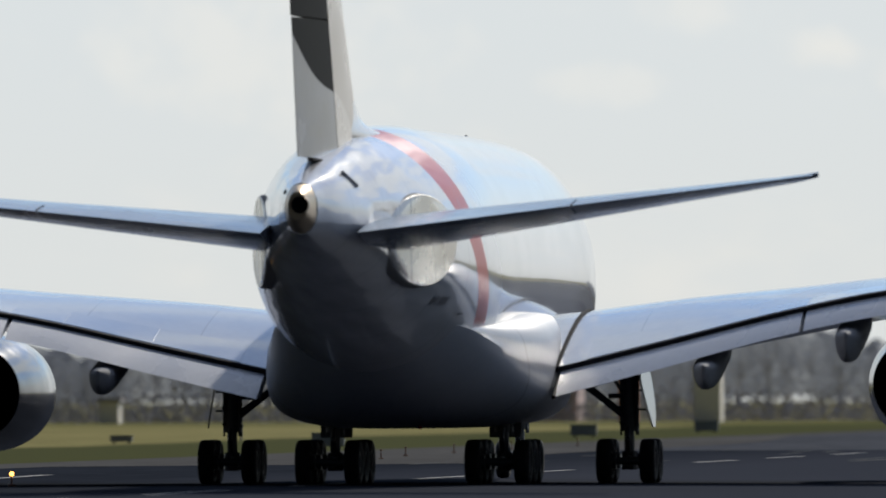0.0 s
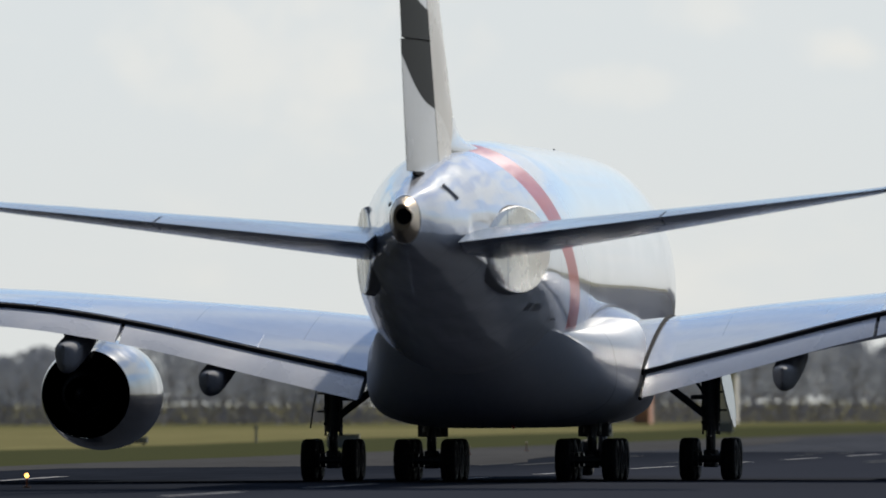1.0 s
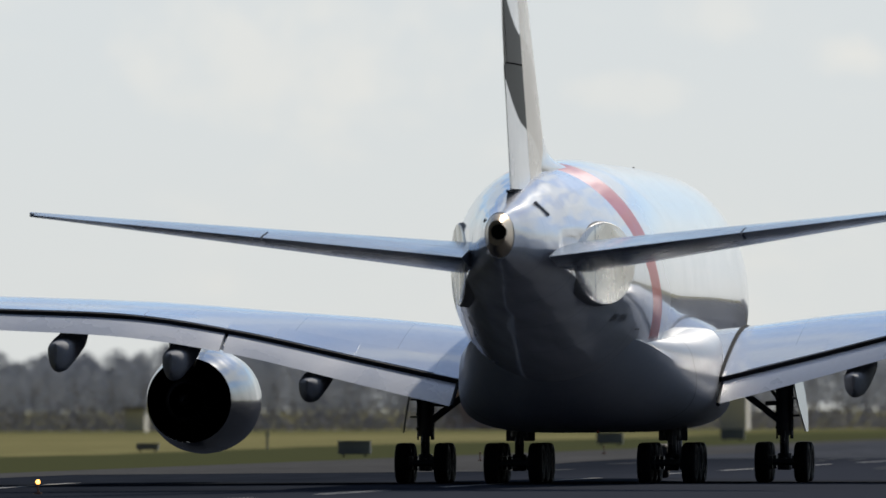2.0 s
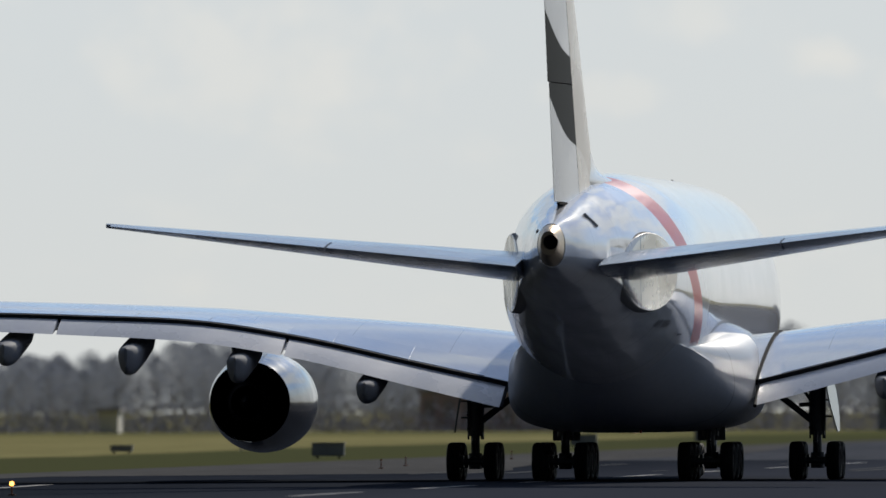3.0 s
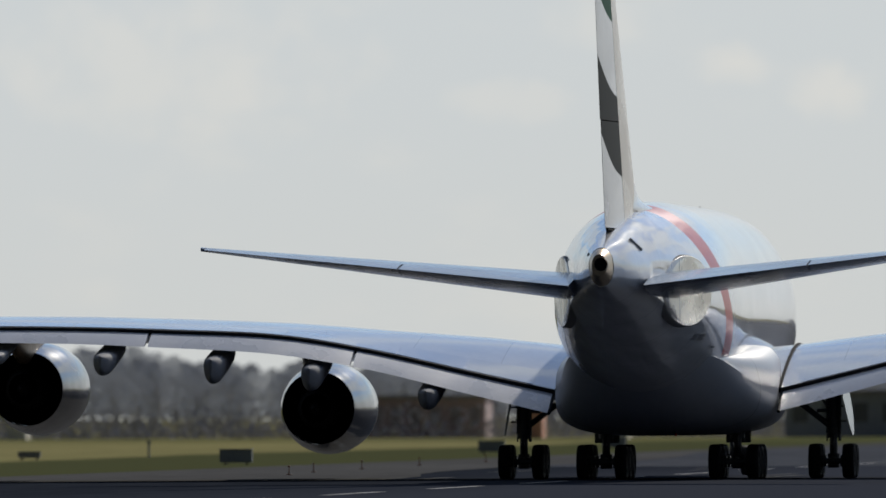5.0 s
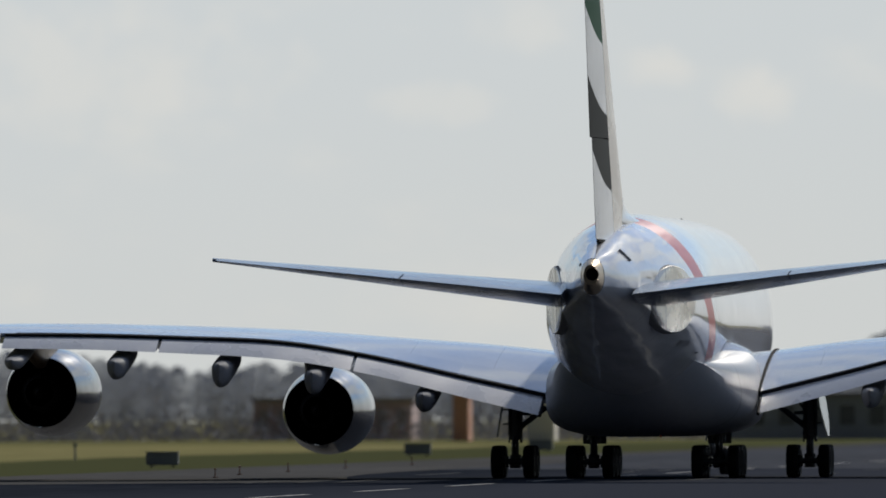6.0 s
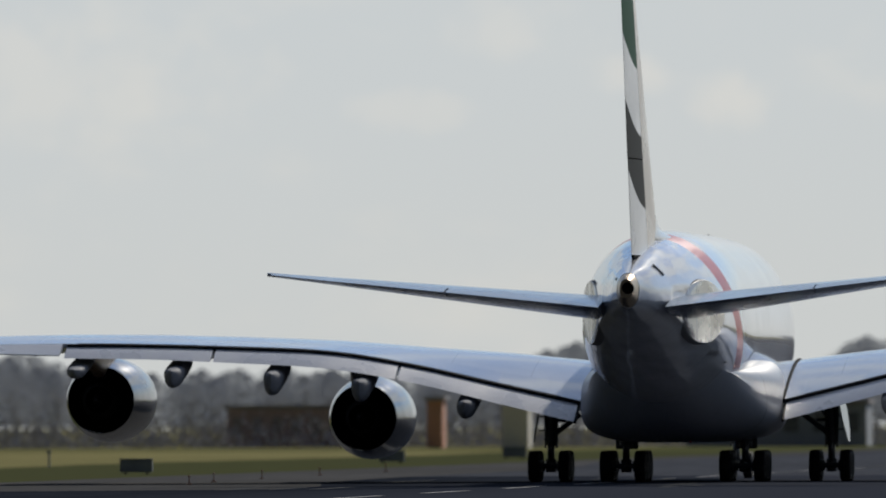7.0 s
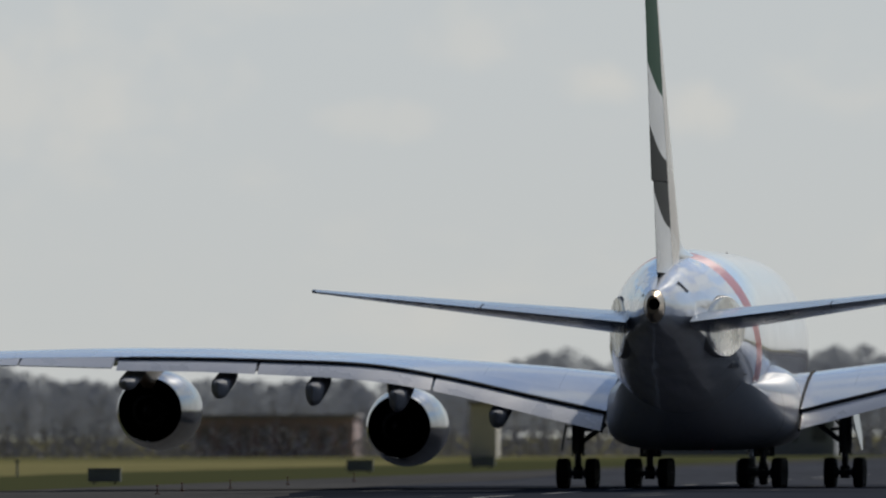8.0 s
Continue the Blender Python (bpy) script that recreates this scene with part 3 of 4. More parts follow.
def build_engine(plane, cx, cz, y1):
    """y1: where the fan nozzle ends."""
    k = 1.0
    prof = [(7.2, 1.50), (7.45, 1.58), (7.3, 1.68), (6.6, 1.79), (5.4, 1.86), (4.2, 1.88), (3.0, 1.84), (1.6, 1.71), (0.5, 1.56), (0.0, 1.49),
            (0.02, 1.465), (0.6, 1.48), (2.0, 1.48), (4.5, 1.46), (7.0, 1.48), (7.2, 1.50)]
    pod = part("nacelle", lathe([(y1 + y * k, r) for y, r in prof], 72, cx, cz), M_NAC, plane, "glossy engine nacelle, backlit shade in its dark colour")
    # duct, liner, core and plug are coloured with the exhaust's inner shade
    part("fan_duct", lathe([(y1 + 1.6, 1.475), (y1 + 1.5, 0.9), (y1 + 1.2, 0.86), (y1 + 2.4, 0.3), (y1 + 2.4, 0.001)], 48, cx, cz), M_DUCT_SHADE, pod)
    part("fan_liner", lathe([(y1 + 0.04, 1.455), (y1 + 1.55, 1.46)], 48, cx, cz), M_DUCT_SHADE, pod)
    part("core_nozzle", lathe([(y1 + 1.4, 0.98), (y1 + 0.2, 0.86), (y1 - 0.9, 0.62), (y1 - 0.92, 0.58), (y1 + 0.3, 0.6)], 48, cx, cz), M_DUCT_SHADE, pod)
    part("exhaust_plug", lathe([(y1 + 0.2, 0.42), (y1 - 0.9, 0.26), (y1 - 1.6, 0.02)], 32, cx, cz), M_DUCT_SHADE, pod)
    x = abs(cx)
    _, ys, zs, zc, th, *_ = lerp_rows(WING, x)
    rings = []
    for y, w, zb, zt in ((y1 + 5.6, 0.1, cz + 1.9, cz + 2.0), (y1 + 4.0, 0.26, cz + 1.7, zc - th * 0.5 + 0.1), (y1 + 1.5, 0.34, cz + 1.45, zc - 0.5), (y1 - 0.6, 0.34, cz + 1.0, zc - th * 0.6),
                         (y1 - 3.0, 0.28, cz + 1.35, zc - th * 0.6), (y1 - 5.2, 0.12, zc - th * 0.95, zc - th * 0.6)):
        rings.append([(cx + p[0], p[1], p[2]) for p in oval(y, w, zb, max(zt, zb + 0.1), (zb + max(zt, zb + 0.1)) / 2, 3.0, 24)])
    part("pylon", loft(rings), M_HOT if x > 20 else M_NAC, pod)


# ---- aircraft: tail ----
def foil(p_le, p_te, th, axis, cut=(0.0, 1.0), m=16):
    """A symmetric section from leading to trailing edge, thick along axis."""
    a, b, ax = Vector(p_le), Vector(p_te), Vector(axis)
    top, low = [], []
    for i in range(m + 1):
        u = cut[0] + (cut[1] - cut[0]) * (0.5 - 0.5 * math.cos(math.pi * i / m))
        t = th * 5 * (0.2969 * math.sqrt(u) - 0.126 * u - 0.3516 * u * u + 0.2843 * u ** 3 - 0.1015 * u ** 4)
        c = a + (b - a) * u
        top.append(c + ax * t)
        low.append(c - ax * t)
    return [tuple(p) for p in top] + [tuple(p) for p in (low[:0:-1] if cut[0] == 0 else low[::-1])]


def build_tailplane(plane, side):
    def sec(f, cut):
        x = 0.4 + (15.1 - 0.4) * f
        yl, yt = -22.4 - 11.7 * f - 2.2 * max(0.0, (f - 0.93) / 0.07) ** 2, -33.3 - 3.7 * f
        z = 7.5 + 1.5 * f
        return foil((side * x, yl, z - 0.12 * (1 - f)), (side * x, yt, z + 0.05 - 0.17 * (1 - 0.6 * f)), 1.15 * (1 - f) + 0.16 * f, (0, 0, 1), cut)
    tail = part("tailplane", loft([sec(f, (0, 0.70)) for f in np.linspace(0, 1, 24)]), M_TAIL, plane, "swept grey tailplane, darkened for underside shade")
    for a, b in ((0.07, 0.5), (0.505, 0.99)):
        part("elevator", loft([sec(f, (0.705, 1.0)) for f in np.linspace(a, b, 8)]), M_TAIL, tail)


def fin_edges(z):
    """Leading edge, hinge line and trailing edge of the fin at height z."""
    return -20.8 - (z - 9.4) * 1.0, -28.3 - (z - 9.6) * 0.535, -33.2 - (z - 9.6) * 0.40


def fin_sec(z, cut):
    yl, _, yt = fin_edges(z)
    half = 0.45 - 0.30 * (z - 9.4) / 14.7
    return foil((0, yl, z), (0, yt, z), 2 * half, (1, 0, 0), cut)


def hinge(z):
    yl, yh, yt = fin_edges(z)
    return (yh - yl) / (yt - yl)


RUDDERS = []


def build_fin(plane):
    zs = [9.4, 10.0, 10.8, 12.2, 13.5, 15.5, 18, 20.5, 23.0, 24.1]
    fin = part("fin", loft([fin_sec(z, (0, hinge(z))) for z in zs]), M_FIN, plane, "white fin creamed with painted sunlight, its black stripe beige with painted glare")
    # dark slab in the hinge gap, the gap's shade as its colour
    part("hinge_gap_shade", loft([fin_sec(z, (hinge(z) - 0.002, hinge(z) + 0.006)) for z in np.linspace(9.75, 23.8, 12)]), M_SEAL_SHADE, fin)
    # rounded fillet where the fin meets the crown
    rings = []
    for z in np.linspace(10.0, 11.5, 16):
        g = math.exp(-(max(z, 10.55) - 10.62) * 4.5)
        yl = fin_edges(z)[0]
        half = 0.42 - 0.30 * (z - 9.4) / 14.7 + 0.36 * g
        rings.append(foil((0, yl + 4.0 * g - 0.15, z), (0, yl - 6.5, z), 2 * half, (1, 0, 0)))
    part("fin_fillet", loft(rings), M_FILLET, fin, "glossy white fillet")
    # dark slab under the rudder, shade of the gap as its colour
    part("foot_gap_shade", loft([fin_sec(z, (hinge(z), 0.96)) for z in (9.62, 9.68)]), M_SEAL_SHADE, fin)
    for a, b in ((9.72, 13.75), (13.79, 23.9)):
        ob = part("rudder", loft([fin_sec(z, (hinge(z) + 0.004, 1.0)) for z in np.linspace(a, b, 14)]), M_RUDDER, fin,
                  "white rudder with wavy black and green stripes")
        RUDDERS.append(ob)


def rudder_pose(swing):
    """The rudder turned about its raked hinge line, trailing edge to port."""
    foot = Matrix.Translation((0, fin_edges(9.6)[1], 9.6))
    return foot @ Matrix.Rotation(radians(-swing), 4, Vector((0, -0.535, 1)).normalized()) @ foot.inverted()


# ---- aircraft: landing gear ----
WHEELS = []


def wheel_meshes(r, w):
    prof = [(-w * 0.36, r * 0.55), (-w * 0.46, r * 0.68), (-w * 0.5, r * 0.84), (-w * 0.42, r * 0.95), (-w * 0.25, r * 0.99)]
    for g in (-0.16, 0.0, 0.16):
        prof += [(w * (g - 0.03), r), (w * (g - 0.015), r * 0.975), (w * (g + 0.015), r * 0.975), (w * (g + 0.03), r)]
    prof += [(w * 0.25, r * 0.99), (w * 0.42, r * 0.95), (w * 0.5, r * 0.84), (w * 0.46, r * 0.68), (w * 0.36, r * 0.55), (-w * 0.36, r * 0.55)]

    def turned(rows, n=40):
        return loft([[(x, rr * math.cos(2 * math.pi * i / n), rr * math.sin(2 * math.pi * i / n)) for i in range(n)] for x, rr in rows], caps=False)
    a = part("wheel", turned(prof), M_TYRE)
    bm = turned([(-w * 0.30, 0.02), (-w * 0.30, r * 0.25), (-w * 0.2, r * 0.3), (-w * 0.2, r * 0.48), (-w * 0.37, r * 0.5), (-w * 0.37, r * 0.56),
                 (w * 0.37, r * 0.56), (w * 0.37, r * 0.5), (w * 0.2, r * 0.48), (w * 0.2, r * 0.3), (w * 0.30, r * 0.25), (w * 0.30, 0.02)], 32)
    for i in range(9):
        an = 2 * math.pi * i / 9
        for sx in (-1, 1):
            c = (sx * w * 0.2, r * 0.39 * math.cos(an), r * 0.39 * math.sin(an))
            tube(bm, c, (c[0] + sx * 0.03, c[1], c[2]), 0.045, 8)
    b = part("rim", bm, M_RIM)
    return a.data, b.data


def add_wheel(plane, meshes, x, y, r):
    wheel = new("wheel", meshes[0])
    wheel.parent = plane
    wheel.location = (x, y, r)
    rim = new("rim", meshes[1])
    rim.parent = wheel
    WHEELS.append((wheel, x, y, r))


def build_leg(plane, cx, cy, top, axles, spread, brace_x, r):
    side = 1 if cx > 0 else -1
    bm = bmesh.new()
    tube(bm, (cx, cy, 1.7), (cx, cy, top), 0.24, 20)
    tube(bm, (cx, cy, 1.62), (cx, cy, 1.78), 0.29, 20)
    tube(bm, (cx, cy, r), (cx, cy, 1.75), 0.16, 18)
    tube(bm, (cx, cy, r - 0.28), (cx, cy, r + 0.3), 0.24, 18)
    leg = part("landing_gear", bm, M_GEAR, plane, "dark steel landing gear leg")
    bm = bmesh.new()
    tube(bm, (cx, cy + axles[0], r), (cx, cy + axles[-1], r), 0.17, 16)
    for a in axles:
        tube(bm, (cx - spread * 0.5 - 0.16, cy + a, r), (cx + spread * 0.5 + 0.16, cy + a, r), 0.12, 14)
        for s in (-1, 1):
            tube(bm, (cx + s * (spread / 2 - 0.34), cy + a, r), (cx + s * (spread / 2 - 0.2), cy + a, r), 0.24, 16)
    part("bogie", bm, M_GEAR, leg)
    bm = bmesh.new()
    if brace_x:
        tube(bm, (cx, cy, 2.0), (brace_x, cy + 0.2, 3.0), 0.12, 12)
        tube(bm, (cx, cy, 2.75), (brace_x * 0.5 + cx * 0.5, cy + 0.2, 2.72), 0.08, 10)
        tube(bm, (cx, cy + 0.1, 2.55), (cx - side * 0.5, cy + 0.6, 3.2), 0.06, 10)
    tube(bm, (cx, cy - 0.3, 1.75), (cx, cy - 0.62, 1.4), 0.07, 10)
    tube(bm, (cx, cy - 0.62, 1.4), (cx, cy - 0.25, 1.02), 0.07, 10)
    tube(bm, (cx, cy + 1.1, 0.85), (cx, cy + 0.2, 1.8), 0.06, 10)
    part("brace", bm, M_GEAR, leg)
    bm = bmesh.new()
    for dx, dyy in ((0.27, 0.1), (0.24, -0.16), (-0.26, 0.05)):
        tube(bm, (cx + dx, cy + dyy, 1.5), (cx + dx * 1.05, cy + dyy, top - 0.2), 0.035, 8)
    for z in (1.9, 2.4, 2.9):
        tube(bm, (cx - 0.3, cy - 0.1, z), (cx + 0.3, cy - 0.1, z), 0.05, 8)
    part("hydraulic_line", bm, M_GEAR, leg)
    return leg


def build_gear(plane):
    mesh = wheel_meshes(0.7, 0.5)
    for ob in [o for o in scene.objects if o.data in mesh]:
        bpy.data.objects.remove(ob)
    for side in (-1, 1):
        leg = build_leg(plane, side * 6.25, 0.0, 4.2, (-0.85, 0.85), 1.36, side * 4.95, 0.7)
        for a in (-0.85, 0.85):
            for o in (-0.68, 0.68):
                add_wheel(plane, mesh, side * 6.25 + o, a, 0.7)
        # outer gear door, hanging beside the leg
        bm = bmesh.new()
        rings = []
        for z, y0, y1, off in ((3.75, -0.5, 0.8, 0.34), (3.2, -0.75, 0.85, 0.44), (2.6, -0.65, 0.75, 0.55), (2.2, -0.45, 0.55, 0.62), (1.75, -0.1, 0.25, 0.68)):
            x = side * (6.3 + off)
            rings.append([(x + side * 0.12 * y0, y0, z), (x + side * 0.12 * y1, y1, z), (x + side * (0.05 + 0.12 * y1), y1, z), (x + side * (0.05 + 0.12 * y0), y0, z)])
        # port door in grey: shade of its inner side put into colour
        part("gear_door", loft(rings, bm=bm), M_PAINT if side > 0 else M_CANOE, leg, "white gear door" if side > 0 else "gear door, greyed for shade on its inner side")
        for z in (2.3, 2.9):
            part("door_link", tube(bmesh.new(), (side * 6.4, 0.1, z), (side * 6.78, 0.1, z), 0.035, 8), M_GEAR, leg)
        leg = build_leg(plane, side * 2.64, -3.3, 3.0, (-1.7, 0.0, 1.7), 1.53, 0, 0.7)
        for a in (-1.7, 0.0, 1.7):
            for o in (-0.765, 0.765):
                add_wheel(plane, mesh, side * 2.64 + o, -3.3 + a, 0.7)
        bm = bmesh.new()
        box(bm, side * 2.64 - 0.5, side * 2.64 + 0.5, -2.9, -2.84, 1.45, 1.95, 0.02)
        part("gear_door", bm, M_GEAR, leg)
    leg = build_leg(plane, 0.0, 28.6, 3.4, (-0.01, 0.01), 1.1, 0, 0.63)
    small = wheel_meshes(0.63, 0.44)
    for ob in [o for o in scene.objects if o.data in small]:
        bpy.data.objects.remove(ob)
    for o in (-0.55, 0.55):
        add_wheel(plane, small, o, 28.6, 0.63)


def build_aircraft():
    plane = new("airliner")
    tagged(plane, "large white four-engined double-deck airliner rolling on the runway", "airplane")
    build_fuselage(plane)
    for side in (-1, 1):
        build_wing(plane, side)
        build_engine(plane, side * 15.05, 2.97, 4.6)
        build_engine(plane, side * 25.9, 3.84, -4.2)
        build_tailplane(plane, side)
    build_fin(plane)
    build_gear(plane)
    # the body leans a little on its springs, left wing low
    for ob in plane.children:
        if not ob.name.startswith(("wheel", "landing_gear")):
            ob.matrix_basis = pose(0, 0, 0, 0, -0.3, 0)
    plane.matrix_basis = pose(RUN_X, rolled(0), 0.02)
    return plane


# ---- field ----
M_BOX = material("sign_back", (0.30, 0.32, 0.35), 0.6, vary=0.15, scale=1.5, detail=8)
M_LAMP = material("lamp_glass", (0.9, 0.7, 0.4), 0.2)
M_LAMP.node_tree.nodes["Principled BSDF"].inputs["Emission Color"].default_value = (1.0, 0.42, 0.08, 1)
M_LAMP.node_tree.nodes["Principled BSDF"].inputs["Emission Strength"].default_value = 6.0
M_ORANGE = material("orange_paint", (0.22, 0.10, 0.05), 0.6, vary=0.15)
# distance haze is put into the pale twig and hedge colours
M_HAZY_TWIG = material("hazy_twigs", (0.355, 0.38, 0.44), 0.9, vary=0.3, scale=0.05, detail=0.5)
M_HAZY_HEDGE = material("hazy_hedge", (0.36, 0.34, 0.35), 0.9, vary=0.3, scale=0.05, detail=0.5)
_nt = M_HAZY_TWIG.node_tree
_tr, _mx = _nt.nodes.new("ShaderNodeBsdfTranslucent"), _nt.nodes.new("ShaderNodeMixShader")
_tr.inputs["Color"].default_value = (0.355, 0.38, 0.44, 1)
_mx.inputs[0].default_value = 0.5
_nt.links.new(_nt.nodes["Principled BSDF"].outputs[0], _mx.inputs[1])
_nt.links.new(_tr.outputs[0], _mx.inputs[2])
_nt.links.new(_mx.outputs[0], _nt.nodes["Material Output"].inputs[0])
# trunks paled by the same painted haze
M_HAZY_TRUNK = material("hazy_bark", (0.34, 0.32, 0.32), 0.9, vary=0.3, scale=0.4)


def build_sign(x, y, w=1.7, high=0.78):
    sign = new("runway_sign")
    tagged(sign, "low grey sign box on the grass beside the runway", "sign", group="runway signs")
    bm = bmesh.new()
    box(bm, -w / 2, w / 2, -0.18, 0.18, 0.12, high, 0.04)
    part("casing", bm, M_BOX, sign)
    bm = bmesh.new()
    box(bm, -w / 2 - 0.04, w / 2 + 0.04, -0.22, 0.22, high, high + 0.05, 0.015)
    part("cap", bm, M_BOX, sign)
    for o in (-w * 0.33, w * 0.33):
        bm = bmesh.new()
        tube(bm, (o, 0, 0), (o, 0, 0.16), 0.05, 10)
        tube(bm, (o, 0, 0), (o, 0, 0.03), 0.13, 12)
        part("leg", bm, M_GEAR, sign)
    sign.matrix_basis = pose(x, y, 0)


def build_edge_light(x, y, lit):
    lamp = new("runway_light")
    tagged(lamp, "small raised runway edge light" + (", glowing amber" if lit else ", orange and unlit"), "runway light", group="runway edge lights")
    bm = bmesh.new()
    tube(bm, (0, 0, 0), (0, 0, 0.05), 0.12, 16)
    tube(bm, (0, 0, 0.05), (0, 0, 0.3), 0.028, 12)
    part("stem", bm, M_ORANGE, lamp)
    bm = bmesh.new()
    bmesh.ops.create_uvsphere(bm, u_segments=16, v_segments=10, radius=0.07 if lit else 0.055, matrix=Matrix.Translation((0, 0, 0.38)))
    part("lens", bm, M_LAMP if lit else M_ORANGE, lamp)
    lamp.matrix_basis = pose(x, y, 0.02)


def build_post(x, y, high):
    post = new("marker_post")
    tagged(post, "thin weathered marker post in the grass", "post", group="marker posts")
    bm = bmesh.new()
    tube(bm, (0, 0, 0), (0, 0, high), 0.07, 12, 0.06)
    part("shaft", bm, M_BOX, post)
    bm = bmesh.new()
    box(bm, -0.12, 0.12, -0.05, 0.05, high, high + 0.2, 0.02)
    part("plate", bm, M_BOX, post)
    post.matrix_basis = pose(x, y, 0)


def build_building(x, y, w, high, deep, mat, label, storeys=2, bays=6, glass=None):
    house = new("building")
    tagged(house, label, "building")
    bm = bmesh.new()
    box(bm, -w / 2, w / 2, 0, deep, 0, high)
    part("wall", bm, mat, house, smooth=False)
    bm = bmesh.new()
    box(bm, -w / 2 - 0.3, w / 2 + 0.3, -0.3, deep + 0.3, high, high + 0.4, 0.08)
    part("roof", bm, M_ROOF, house, smooth=False)
    if bays:
        bm = bmesh.new()
        step = w / bays
        ww, hh = step * 0.5, high / storeys * 0.45
        box(bm, -ww / 2, ww / 2, -0.06, 0.05, 0, hh)
        first = part("window", bm, glass or M_GLASS, house, smooth=False)
        spots = [(-w / 2 + (i + 0.5) * step, (s + 0.35) * high / storeys) for i in range(bays) for s in range(storeys)]
        first.location = (spots[0][0], 0, spots[0][1])
        for px, pz in spots[1:]:
            o = new("window", first.data)
            o.parent = house
            o.location = (px, 0, pz)
    house.matrix_basis = pose(x, y, 0)


# roofing, brick and the brick hall's glass carry distance haze in their colours
M_ROOF = material("hazy_roofing", (0.40, 0.37, 0.37), 0.8, vary=0.15, scale=0.2, detail=2)
M_GLASS = material("window_glass", (0.16, 0.17, 0.19), 0.12, vary=0.1)
M_HAZY_GLASS = material("hazy_window", (0.40, 0.34, 0.34), 0.4, vary=0.1)
M_BRICK = material("hazy_brick", (0.60, 0.46, 0.45), 0.85, vary=0.15, scale=0.2, detail=3)
M_TERRA = material("terracotta_render", (0.75, 0.40, 0.28), 0.7, vary=0.1, scale=0.2, detail=2)
M_GREY = material("grey_cladding", (0.42, 0.44, 0.47), 0.6, vary=0.1, scale=0.1, detail=1)
M_PALE = material("pale_render", (0.95, 0.90, 0.80), 0.7, vary=0.06, scale=0.2, detail=2)


def build_woods():
    """A distant belt of bare winter trees: trunks, limbs and crowns of fine twigs."""
    rng = random.Random(11)
    twig, wood = bmesh.new(), bmesh.new()
    for i in range(640):
        d = rng.uniform(2250, 2700)
        ang = radians(rng.uniform(-11.0, 1.5))
        x, y = d * math.tan(ang), d
        bump = sum(math.exp(-((x * 1550 / d - c) / 6.5) ** 2) * g for c, g in ((-124, 0.5), (-94, 0.5), (-187, 0.3), (-60, 0.3)))
        high = rng.uniform(5.6, 7.2) * (1 + bump) * d / 1550
        wide = high * rng.uniform(0.32, 0.5)
        tube(wood, (x, y, 0), (x + rng.uniform(-.3, .3), y, high * 0.75), 0.24, 6, 0.05)
        for j in range(5):
            a = rng.uniform(0, 6.28)
            tube(wood, (x, y, high * rng.uniform(0.25, 0.5)), (x + wide * 0.7 * math.cos(a), y + wide * 0.7 * math.sin(a), high * rng.uniform(0.6, 0.85)), 0.1, 5, 0.03)
        for j in range(1150):
            a, r, hh = rng.uniform(0, 6.28), math.sqrt(rng.random()), rng.random()
            rim = wide * math.sin(math.pi * min(1, 0.12 + hh * 0.88)) ** 0.6 * rng.uniform(0.75, 1.1)
            p = Vector((x + r * rim * math.cos(a), y + r * rim * math.sin(a), high * (0.16 + 0.84 * hh)))
            u = Vector((rng.gauss(0, 1), rng.gauss(0, 1), rng.gauss(0, 1))).normalized() * rng.uniform(0.08, 0.22)
            v = u.orthogonal().normalized() * rng.uniform(0.08, 0.2)
            twig.faces.new([twig.verts.new(q) for q in (p - u - v, p + u - v * 0.4, p + u * 0.9 + v, p - u * 0.6 + v)])
    ob = part("woods", wood, M_HAZY_TRUNK)
    tagged(ob, "distant belt of bare winter trees behind the airfield, paled with painted haze", "trees", kind="stuff")
    ob2 = part("crown", twig, M_HAZY_TWIG, ob, smooth=False)
    ob2["kind"] = "stuff"
    hedge = bmesh.new()
    for i in range(42000):
        d = rng.uniform(1462, 1512)
        x = d * math.tan(radians(rng.uniform(-11.5, 2)))
        top = 2.7 + 1.1 * noise.noise(Vector((x * 0.05, d * 0.02, 0)))
        p = Vector((x, d, abs(rng.gauss(0, 0.5)) * top))
        u = Vector((rng.gauss(0, 1), rng.gauss(0, 1), rng.gauss(0, 1))).normalized() * rng.uniform(0.10, 0.26)
        v = u.orthogonal().normalized() * rng.uniform(0.08, 0.2)
        hedge.faces.new([hedge.verts.new(q) for q in (p - u - v, p + u - v * 0.4, p + u * 0.9 + v, p - u * 0.6 + v)])
    tagged(part("hedge", hedge, M_HAZY_HEDGE, smooth=False), "low ragged hedge at the far edge of the field, greyed with painted haze", "hedge", kind="stuff")


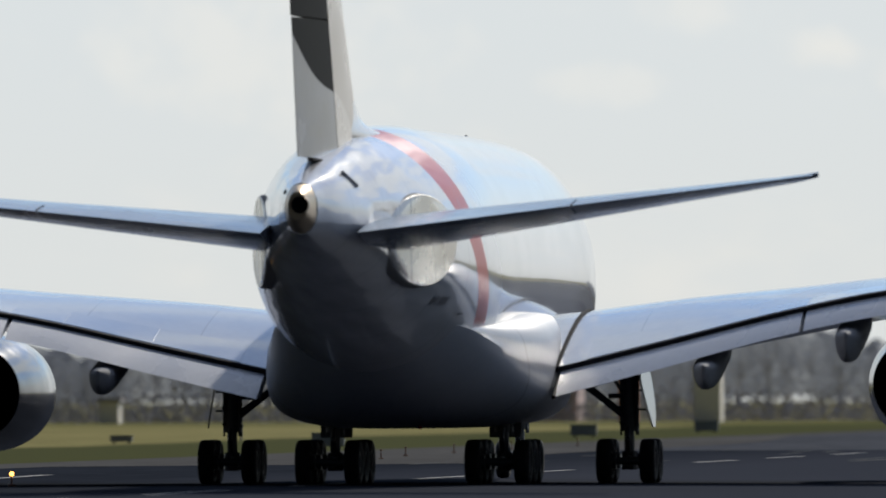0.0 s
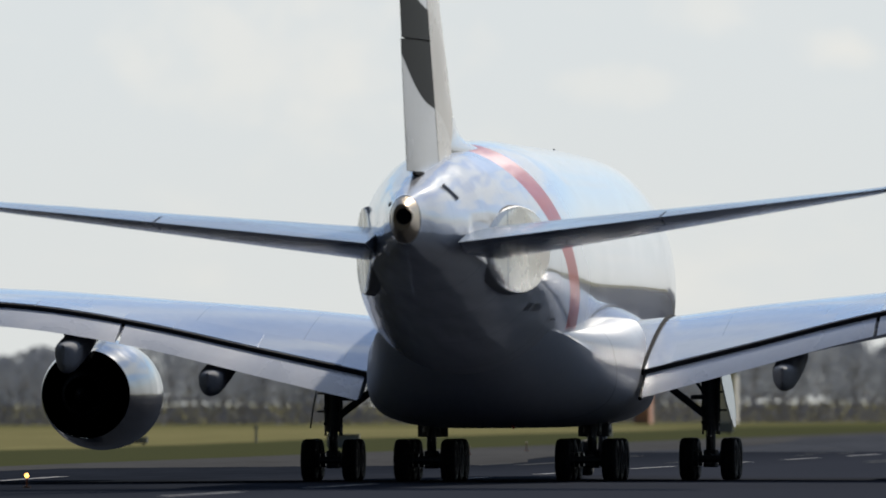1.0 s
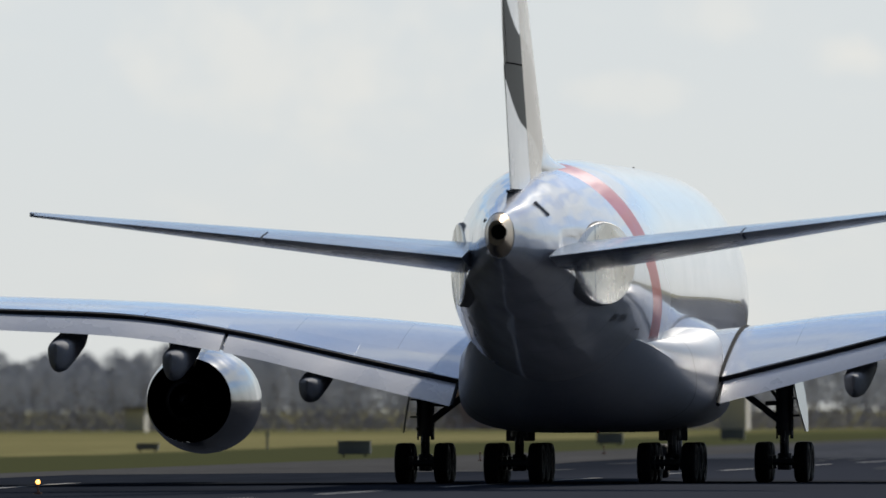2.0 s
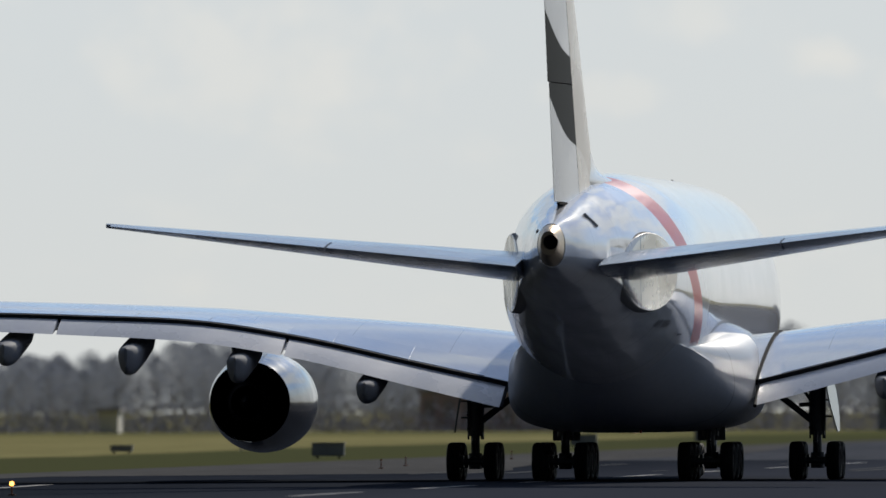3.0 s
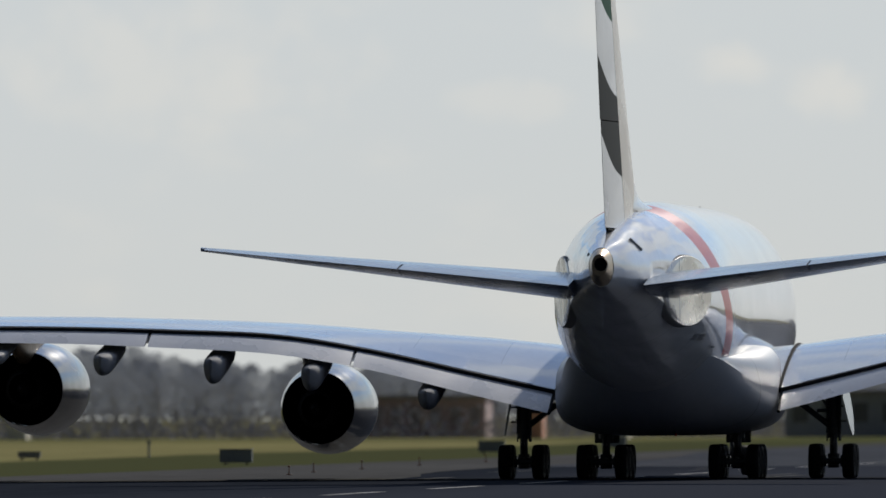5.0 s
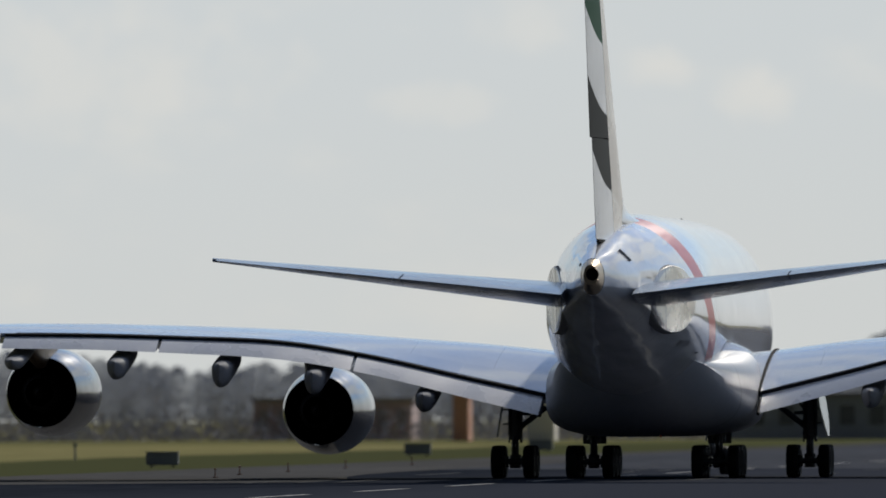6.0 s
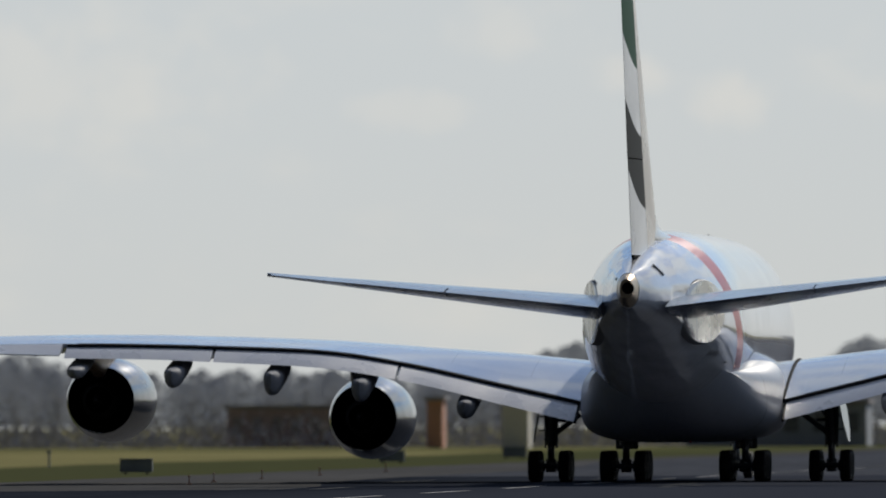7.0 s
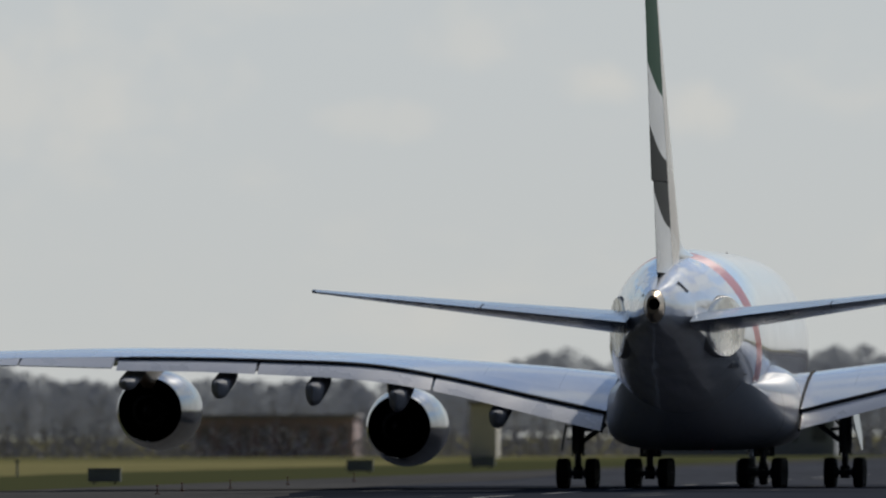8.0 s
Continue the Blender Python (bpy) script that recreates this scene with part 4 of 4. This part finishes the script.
def build_field():
    for x, y in ((-84.73, 760.7), (-88.12, 939.3), (-88.6, 1037.6)):
        build_sign(x, y)
    build_edge_light(-60.23, 452.0, True)
    for x, y in ((-68.1, 632), (-70.0, 660), (-71.3, 694), (-72.6, 735), (-73.5, 780)):
        build_edge_light(x, y, False)
    build_post(-104.6, 891, 0.8)
    build_sign(-106.3, 846, 1.3, 0.45)
    build_building(-121.2, 1420, 2.6, 5.1, 4, M_PALE, "narrow pale rendered building beyond the field", 3, 0)
    build_building(-129.2, 1422, 1.5, 4.6, 4, M_TERRA, "narrow terracotta coloured building beyond the field", 2, 0)
    build_building(-183.5, 1450, 2.0, 2.1, 3, M_PALE, "small pale shed beyond the field", 1, 0)
    build_building(-147.0, 1475, 16, 3.9, 8, M_BRICK, "long low red brick building beyond the field, paled with painted haze", 1, 8, M_HAZY_GLASS)
    build_building(-98.0, 1452, 18, 4.2, 9, M_GREY, "low grey clad hall beyond the field", 1, 6)


build_ground()
aircraft = build_aircraft()
build_field()
build_woods()


# rudder angles: seconds, degrees to port
LOWER_RUDDER = [(0.0, 4.5), (0.5, 4.0), (1.0, 2.2), (1.5, -0.3), (2.0, -2.2), (2.2, -2.3), (3.3, 2.3), (3.5, 2.4), (4.0, 1.2),
                (4.5, -0.4), (5.0, 0.3), (5.2, 0.5), (6.3, 0.3), (6.5, 0.3), (7.0, 0.0), (7.5, -0.4), (8.0, 0.3)]
UPPER_RUDDER = [(0.0, 4.8), (0.5, 4.2), (1.0, 1.8), (1.5, -1.8), (2.0, -3.4), (2.2, -3.4), (3.3, 3.0), (3.5, 3.0), (4.0, 1.4),
                (4.5, -1.8), (5.0, 0.6), (5.2, 1.0), (6.3, 1.6), (6.5, 1.6), (7.0, 0.2), (7.5, -1.6), (8.0, 1.8)]


def motions():
    walk(aircraft, [(f / FPS, pose(RUN_X, rolled(f / FPS), 0.02)) for f in range(0, 241, 6)])
    for ob, rows in zip(RUDDERS, (LOWER_RUDDER, UPPER_RUDDER)):
        walk(ob, [(t, rudder_pose(a)) for t, a in rows])
    for wheel, x, y, r in WHEELS:
        walk(wheel, [(f / FPS, pose(x, y, r, -math.degrees((rolled(f / FPS) - rolled(0)) / r))) for f in range(241)])


motions()
